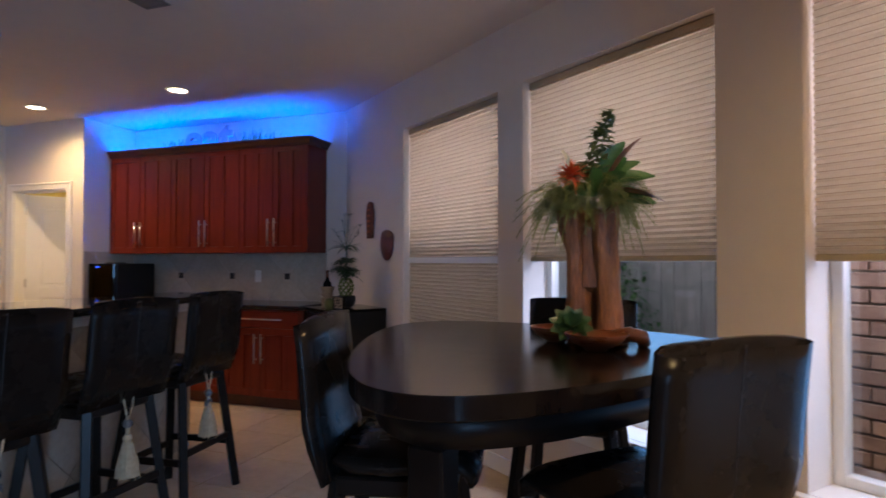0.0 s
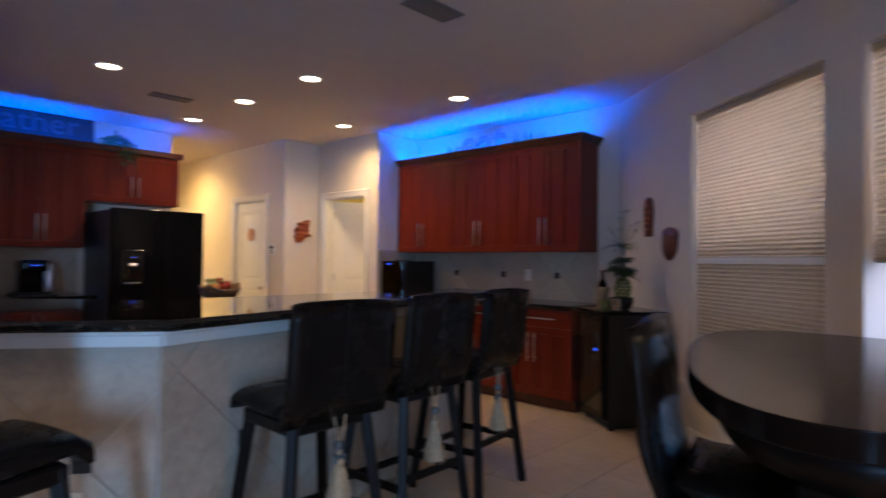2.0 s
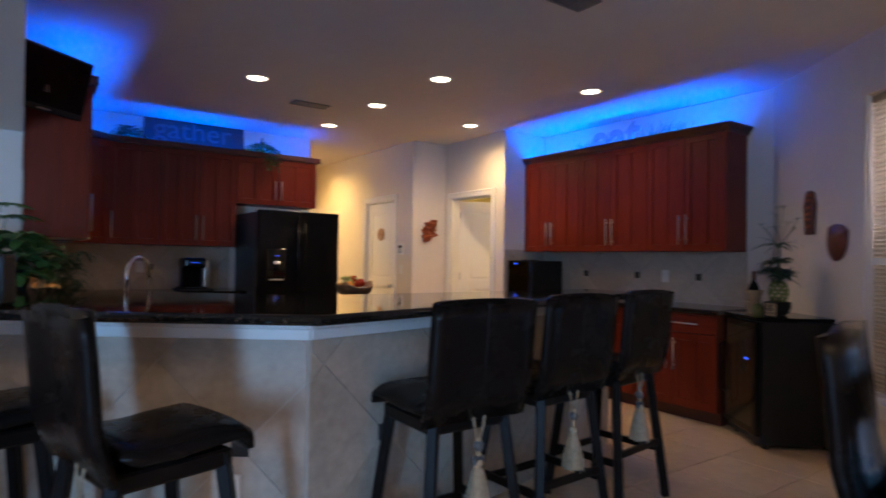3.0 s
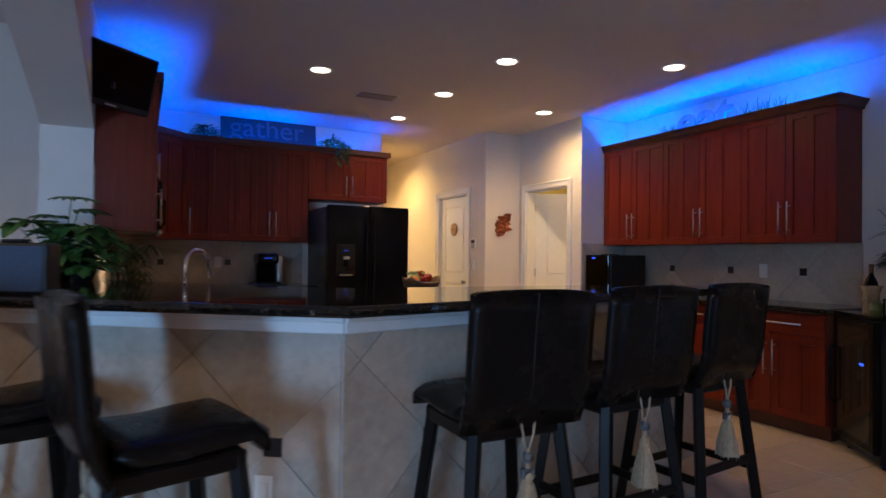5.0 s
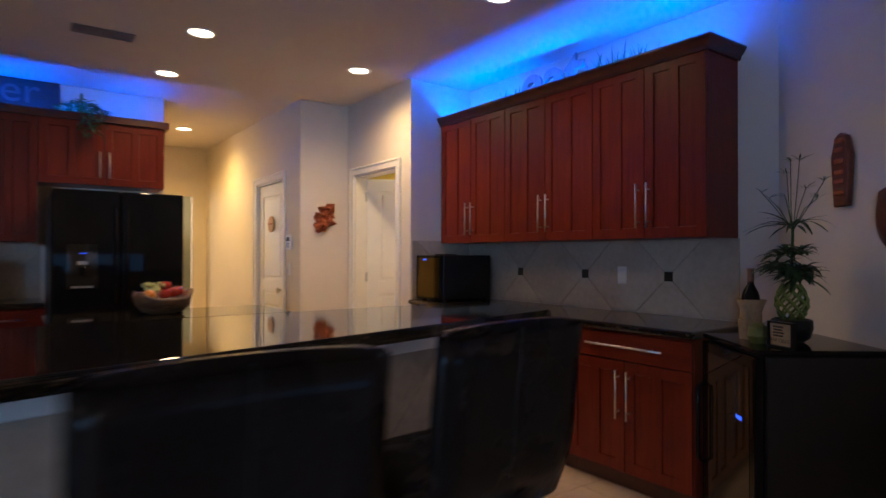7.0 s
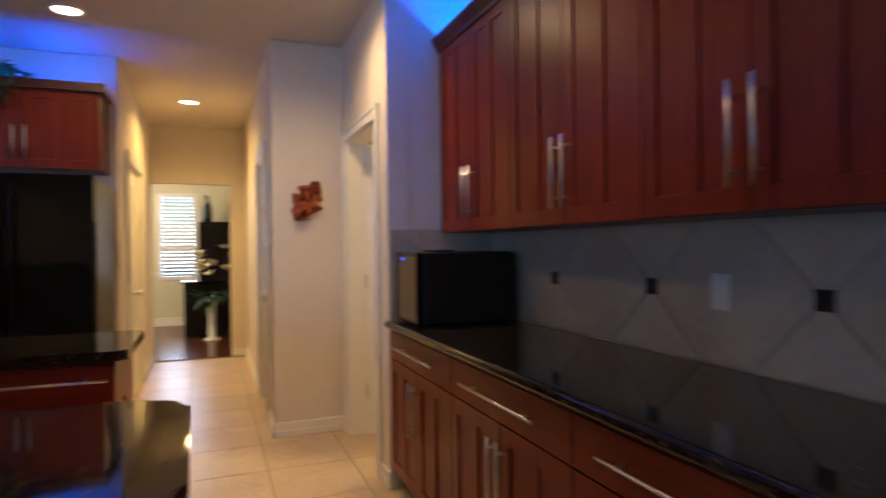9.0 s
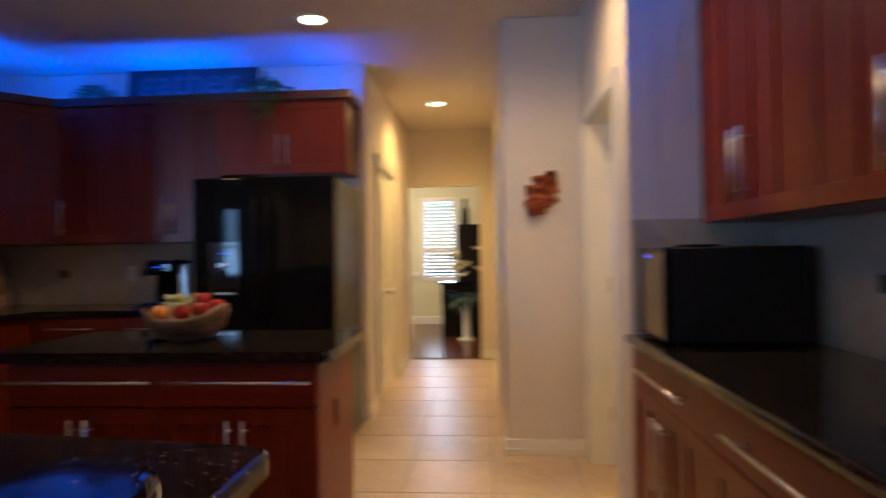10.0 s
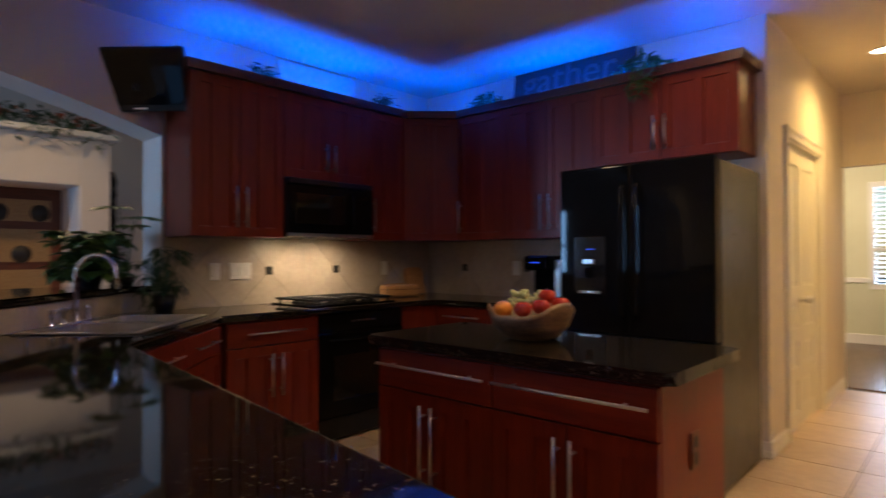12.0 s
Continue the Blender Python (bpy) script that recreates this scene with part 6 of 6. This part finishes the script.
# on top of the cabinets
for (x, y, sx, sy, n, sd) in ((-6.70, 1.12, 0.12, 0.17, 130, 1), (-6.66, 2.48, 0.11, 0.18, 150, 2), (-5.05, 0.42, 0.15, 0.08, 80, 3), (-6.15, 0.45, 0.15, 0.10, 80, 4), (-4.15, 5.13, 0.16, 0.08, 0, 5), (-3.20, 5.12, 0.20, 0.07, 0, 6)):
    rng = random.Random(sd)
    g = thing("artificial_greenery", "green artificial foliage lying on the cabinet top", "artificial plant", "greenery on the cabinets", at=pose(x, y, 2.392))
    bm = bmnew()
    if n:
        bush(bm, (0, 0, 0.07), rng, n * 2, (sx, sy, 0.14), 0.022, 0.07)
        if sd == 2:
            for k in range(60):
                t = rng.random()
                c = Vector((0.14 + 0.06 * t, rng.uniform(-0.02, 0.14), 0.10 - 0.22 * t))
                leaf(bm, c, c + Vector((rng.uniform(-0.3, 1), rng.uniform(-1, 1), rng.uniform(-1, 0.2))).normalized() * 0.06, 0.02, 0.2, 3)
    else:
        for k in range(60 if sd == 5 else 110):
            c = Vector((rng.uniform(-sx, sx), rng.uniform(-sy, sy), 0.02))
            tip = c + Vector((rng.uniform(-0.5, 0.5) - (0.3 if sd == 5 else 0), rng.uniform(-0.3, 0.3), rng.uniform(0.4, 1.0))).normalized() * rng.uniform(0.10, 0.24)
            leaf(bm, c, tip, 0.007, 0.15, 3)
    part("foliage", bm, M_LEAF if sd in (2, 5, 6) else M_LEAFD, g)
es = thing("word_sign", "pale grey block letters reading eat on the cabinet top", "sign", at=pose(-3.80, 5.12, 2.392))
for ch, x in (("e", -0.19), ("a", 0.03), ("t", 0.22)):
    text(es, ch, pose(x, 0, 0.0, 86, 0, 0), 0.47, M_GREYLETTER, 0.014, "letter", 0.010)
gs = thing("word_board", "dark board with pale letters reading gather", "sign", at=pose(-6.83, 1.78, 2.392, 0, 0, 90) @ pose(0, 0, 0, -8, 0, 0))
part("board", bx(-0.50, 0.55, 0.0, 0.018, 0.06, 0.36, bev=0.003), M_DIMBOARD, gs)
part("foot", bx(-0.40, 0.45, -0.03, 0.03, 0.0, 0.06, bev=0.003), M_DIMBOARD, gs)
text(gs, "gather", pose(0, -0.001, 0.155, 90, 0, 0), 0.32, M_DIMLETTER, 0.0015, "letters")
pb = thing("wall_canvas", "plain pale canvas leaning above the microwave cabinet", "picture", at=pose(-5.62, 0.31, 2.393, 0, 0, 180) @ pose(0, 0, 0, -8, 0, 0))
part("canvas", bx(-0.36, 0.36, -0.02, 0.0, 0.0, 0.33, bev=0.003), M_WHITE, pb)

# on the raised bar near the arch
sp = thing("speaker_box", "small dark blue speaker on the bar", "speaker", at=pose(-2.88, 0.09, 1.071, 0, 0, 60))
part("case", bx(-0.16, 0.16, -0.045, 0.045, 0.0, 0.20, bev=0.012, seg=2), M_BLACKM, sp)
part("grille", bx(-0.145, 0.145, -0.047, -0.0455, 0.012, 0.188, bev=0.0005), textured("blue_grille", (0.03, 0.045, 0.075), (0.05, 0.07, 0.11), 60, 0.8, bump=0.3, bscale=300), sp)
part("handle", bx(-0.05, 0.05, -0.02, 0.02, 0.2005, 0.215, bev=0.005), M_BLACKM, sp)
for (x, y, h, sd) in ((-4.03, 0.235, 0.22, 31), (-4.07, 0.055, 0.24, 32), (-4.36, 0.47, 0.30, 33)):
    rng = random.Random(sd)
    z0 = 1.071 if sd != 33 else 0.9125
    g = thing("potted_plant", "leafy green plant in a dark pot", "plant", "plants on the bar", at=pose(x, y, z0))
    part("pot", lathe(bmnew(), [(0.05, 0), (0.065, 0.05), (0.07, 0.11), (0.06, 0.108), (0.002, 0.10)], 22), M_BLACKM, g, smooth=True)
    bm = bmnew()
    for k in range(34):
        a = rng.uniform(0, 6.28)
        r, zz = rng.uniform(0.03, 0.17), 0.10 + h * rng.uniform(-0.12, 1.0)
        c = Vector((r * math.cos(a), r * math.sin(a), zz))
        tube(bm, [(0, 0, 0.10), tuple(c * 0.6 + Vector((0, 0, 0.05))), tuple(c)], 0.0022, 4)
        if sd == 33:
            spray(bm, tuple(c), rng, 5, 0.12, 0.018, up=-0.1, droop=0.6, seg=4)
        else:
            for q in range(4):
                leaf(bm, c, c + Vector((math.cos(a + q - 1.5), math.sin(a + q - 1.5), rng.uniform(-0.5, 0.5))).normalized() * rng.uniform(0.08, 0.13), rng.uniform(0.065, 0.095), 0.25, 5)
    part("foliage", bm, M_LEAF if sd != 33 else M_LEAFD, g)
gl = thing("monstera_stem", "tall split leaf on a thin stem", "plant", "plants on the bar", at=pose(-4.27, 0.12, 1.071))
part("pot", lathe(bmnew(), [(0.035, 0), (0.04, 0.05), (0.035, 0.055), (0.002, 0.05)], 18), M_BLACKM, gl, smooth=True)
bm = bmnew()
for a, hgt, L in ((2.0, 0.42, 0.20), (0.5, 0.48, 0.20), (4.0, 0.38, 0.18)):
    e = Vector((0.07 * math.cos(a), 0.07 * math.sin(a), hgt))
    tube(bm, [(0, 0, 0.05), (e.x * 0.4, e.y * 0.4, hgt * 0.6), tuple(e)], 0.003, 5)
    for k in range(9):
        b = a + (k - 4) * 0.32
        leaf(bm, e, e + Vector((math.cos(b), math.sin(b), 0.25)) * L * (1 - 0.06 * abs(k - 4)), 0.05, 0.35, 4)
part("leaves", bm, M_LEAF, gl)

# ---- living room seen through the arch ----
fp = thing("fireplace_wall", "cream built-out wall with a deep niche and ledge", "fireplace", kind="structure")
bm = bmnew()
for b in ((-5.6, -5.25, -5.45, -4.2, 0, 2.75), (-5.25, -3.0, -5.45, -4.2, 2.15, 2.75), (-3.3, -3.0, -5.45, -4.2, 0, 2.15), (-5.25, -3.3, -5.45, -4.2, 0, 0.5)):
    box(bm, *b, bev=0.01)
part("surround", bm, M_WALL, fp)
part("ledge", bx(-5.68, -2.9, -5.44, -4.1, 2.751, 2.83, bev=0.012), M_TRIM, fp, "white moulded ledge")
part("niche_back", bx(-5.25, -3.3, -5.0, -4.95, 0.5, 2.15), M_BROWN, fp)
for z0, z1 in ((0.62, 1.10), (1.20, 1.62), (1.72, 2.0)):
    part("mosaic_panel", bx(-5.12, -3.45, -4.95, -4.93, z0, z1), M_MOSAIC, fp, "small golden-brown mosaic panel")
for x, z in ((-5.0, 1.83), (-4.55, 1.83), (-4.1, 1.83), (-4.8, 1.30), (-4.35, 1.32)):
    mk = thing("round_mask", "round dark carved mask in the niche", "mask", "masks in the niche", at=pose(x, -4.925, z, 90, 0, 0))
    part("disc", lathe(bmnew(), [(0.11, 0), (0.115, 0.015), (0.08, 0.035), (0.05, 0.03), (0.02, 0.05)], 22), M_SLATE, mk, smooth=True)
gd = thing("garland", "leafy garland with red berries along the ledge", "garland", at=pose(-4.3, -4.25, 2.83))
rng = random.Random(44)
bm = bmnew()
for k in range(520):
    c = Vector((rng.uniform(-1.3, 1.3), rng.uniform(-0.10, 0.16), rng.uniform(0.0, 0.20)))
    if rng.random() < 0.2:
        c = Vector((c.x, 0.17, rng.uniform(-0.22, 0.1)))
    leaf(bm, c, c + Vector((rng.uniform(-1, 1), rng.uniform(-0.3, 1), rng.uniform(-0.6, 0.6))).normalized() * 0.12, 0.05, 0.2, 2)
part("leaves", bm, M_LEAFD, gd)
bm = bmnew()
for k in range(70):
    ball(bm, (rng.uniform(-1.3, 1.3), rng.uniform(0.0, 0.18), rng.uniform(0.03, 0.2)), 0.025, 1)
part("berries", bm, M_LEAFWOOD, gd)
tp = thing("carved_pole", "tall dark carved pole against the wall", "ornament", at=pose(-5.95, -5.2, 0))
part("pole", lathe(bmnew(), [(0.08, 0)] + [(0.05 + 0.018 * (k % 2), 0.1 + 0.09 * k) for k in range(26)] + [(0.02, 2.5)], 16), M_BLACKWOOD, tp)
st = thing("corner_shelf_plant", "tall spindly plant in a pale pot", "plant", at=pose(-7.1, -1.6, 0))
part("pot", lathe(bmnew(), [(0.13, 0), (0.17, 0.3), (0.18, 0.5), (0.16, 0.48), (0.01, 0.45)], 24), M_CREAM, st, smooth=True)
bm = bmnew()
rng = random.Random(9)
tube(bm, [(0, 0, 0.45), (0.02, 0, 1.2), (0, 0.03, 2.0)], 0.02, 8)
for k in range(26):
    spray(bm, (0.01, 0.01, 0.6 + 1.35 * k / 26), rng, 5, 0.30, 0.035, up=0.2, droop=0.7, seg=4)
part("foliage", bm, M_LEAFD, st)

# ---- dining room things ----
hb = thing("tall_cabinet", "tall black cabinet in the dining room", "cabinet", at=pose(-12.6, 3.62, 0))
part("body", bx(-0.3, 0.3, 0.0, 0.6, 0.0, 1.75, bev=0.01), M_BLACKWOOD, hb)
part("door", bx(0.301, 0.318, 0.02, 0.29, 0.05, 1.70, bev=0.004), M_BLACKWOOD, hb)
part("door", bx(0.301, 0.318, 0.31, 0.58, 0.05, 1.70, bev=0.004), M_BLACKWOOD, hb)
sb_ = thing("sideboard", "low black sideboard in the dining room", "sideboard", at=pose(-11.6, 3.42, 0))
part("body", bx(-0.25, 0.25, 0.0, 0.55, 0.0, 0.80, bev=0.01), M_BLACKWOOD, sb_)
part("top", bx(-0.28, 0.28, -0.02, 0.57, 0.801, 0.83, bev=0.006), M_BLACK, sb_)
bo = thing("bottle_vase", "dark bottle standing on the tall cabinet", "vase", at=pose(-12.6, 3.75, 1.751))
part("vase", lathe(bmnew(), [(0.07, 0), (0.08, 0.1), (0.07, 0.25), (0.03, 0.34), (0.03, 0.44), (0.04, 0.45)], 20), M_BLACKM, bo, smooth=True)
fl = thing("lily_vase", "white lilies in a tall glass vase", "flower vase", at=pose(-11.0, 3.80, 0))
part("vase", lathe(bmnew(), [(0.10, 0), (0.10, 0.02), (0.05, 0.05), (0.045, 0.45), (0.08, 0.62), (0.075, 0.62), (0.002, 0.5)], 22), M_FRAME, fl, "tall pale vase", smooth=True)
bm = bmnew()
rng = random.Random(15)
spray(bm, (0, 0, 0.6), rng, 60, 0.38, 0.06, up=0.5, droop=0.5)
part("leaves", bm, M_LEAFD, fl)
bm = bmnew()
for k in range(11):
    a = rng.uniform(0, 6.28)
    c = Vector((0.2 * math.cos(a), 0.2 * math.sin(a), rng.uniform(0.85, 1.35)))
    spray(bm, tuple(c), rng, 7, 0.14, 0.055, up=0.8, droop=0.2)
part("lilies", bm, M_CREAM, fl, "large white lily blooms")

# ---- outside ----
tagged(part("ground", bx(-60, 60, -60, 60, -0.5, -0.35), M_GROUND), "garden ground round the house", "ground", kind="structure")
fe = thing("garden_fence", "weathered board fence outside the windows", "fence", at=BAY @ pose(0, 2.6, -0.35))
plank = mesh_of("board", bx(0.0, 0.138, 0, 0.02, 0.0, 2.0, bev=0.004), M_FENCE)
for k in range(-12, 58):
    b = new("board", plank)
    b.parent = fe
    b.location = (k * 0.142, 0.004 * (k % 3), 0.02 * ((k * 7) % 4) * 0.3)
part("rail", bx(-1.7, 8.2, 0.021, 0.06, 0.4, 0.48), M_FENCE, fe)
part("rail", bx(-1.7, 8.2, 0.021, 0.06, 1.5, 1.58), M_FENCE, fe)
for sx, sd in ((0.35, 51), (1.75, 52), (2.55, 53), (3.6, 54)):
    rng = random.Random(sd)
    sh = thing("garden_shrub", "leafy shrub in front of the fence", "shrub", "shrubs outside", at=BAY @ pose(sx + 0.2, 2.1, -0.35))
    bm = bmnew()
    for k in range(8):
        a = rng.uniform(0, 6.28)
        tube(bm, [(0, 0, 0), (0.10 * math.cos(a), 0.10 * math.sin(a), 0.6), (0.26 * math.cos(a), 0.26 * math.sin(a), 1.35)], 0.012, 5, taper=0.4)
    part("stems", bm, M_FENCE, sh)
    bm = bmnew()
    bush(bm, (0, 0, 0.95), rng, 420, (0.34, 0.34, 0.8), 0.035, 0.08)
    part("crown", bm, M_LEAF, sh)
br = thing("brick_pier", "brick side wall of the house outside", "brick wall", at=BAY @ pose(2.75, 0.36, 0))
part("mortar", bx(0.11, 1.40, 0.36, 0.45, -0.35, 2.4), M_GROUT, br)
brick_me = mesh_of("brick", bx(0.004, 0.204, -0.012, 0.02, 0.004, 0.066, bev=0.004), M_BRICK)
for r in range(36):
    for k in range(6):
        b = new("brick", brick_me)
        b.parent = br
        b.location = (0.12 + k * 0.209 + (0.1 if r % 2 else 0), 0.35, -0.33 + r * 0.072)

# ---- floor tiles ----
PITCH = 0.4925
tile_mesh = mesh_of("tile", bx(-0.2440, 0.2440, -0.2440, 0.2440, -0.006, 0.0, bev=0.003), M_FLOOR)
floor_ob = bpy.data.objects["floor"]
for i in range(-8, 17):
    for j in range(-8, 4):
        x, y = -5.51 + PITCH * (i + 0.5), 3.605 + PITCH * (j + 0.5)
        if y < 0.0 or y > 5.3 or x < -9.5 or x > 2.2:
            continue
        if (x < -6.9 and (y < 3.0 or y > 4.35)) or (x < -6.1 and y < 2.2) or (y > 4.95):
            continue
        if (x + 1.53) * 0.611 + (y - 4.71) * 0.7917 > 0.2:
            continue
        t = new("tile", tile_mesh)
        t.parent = floor_ob
        t.location = (x, y, 0)
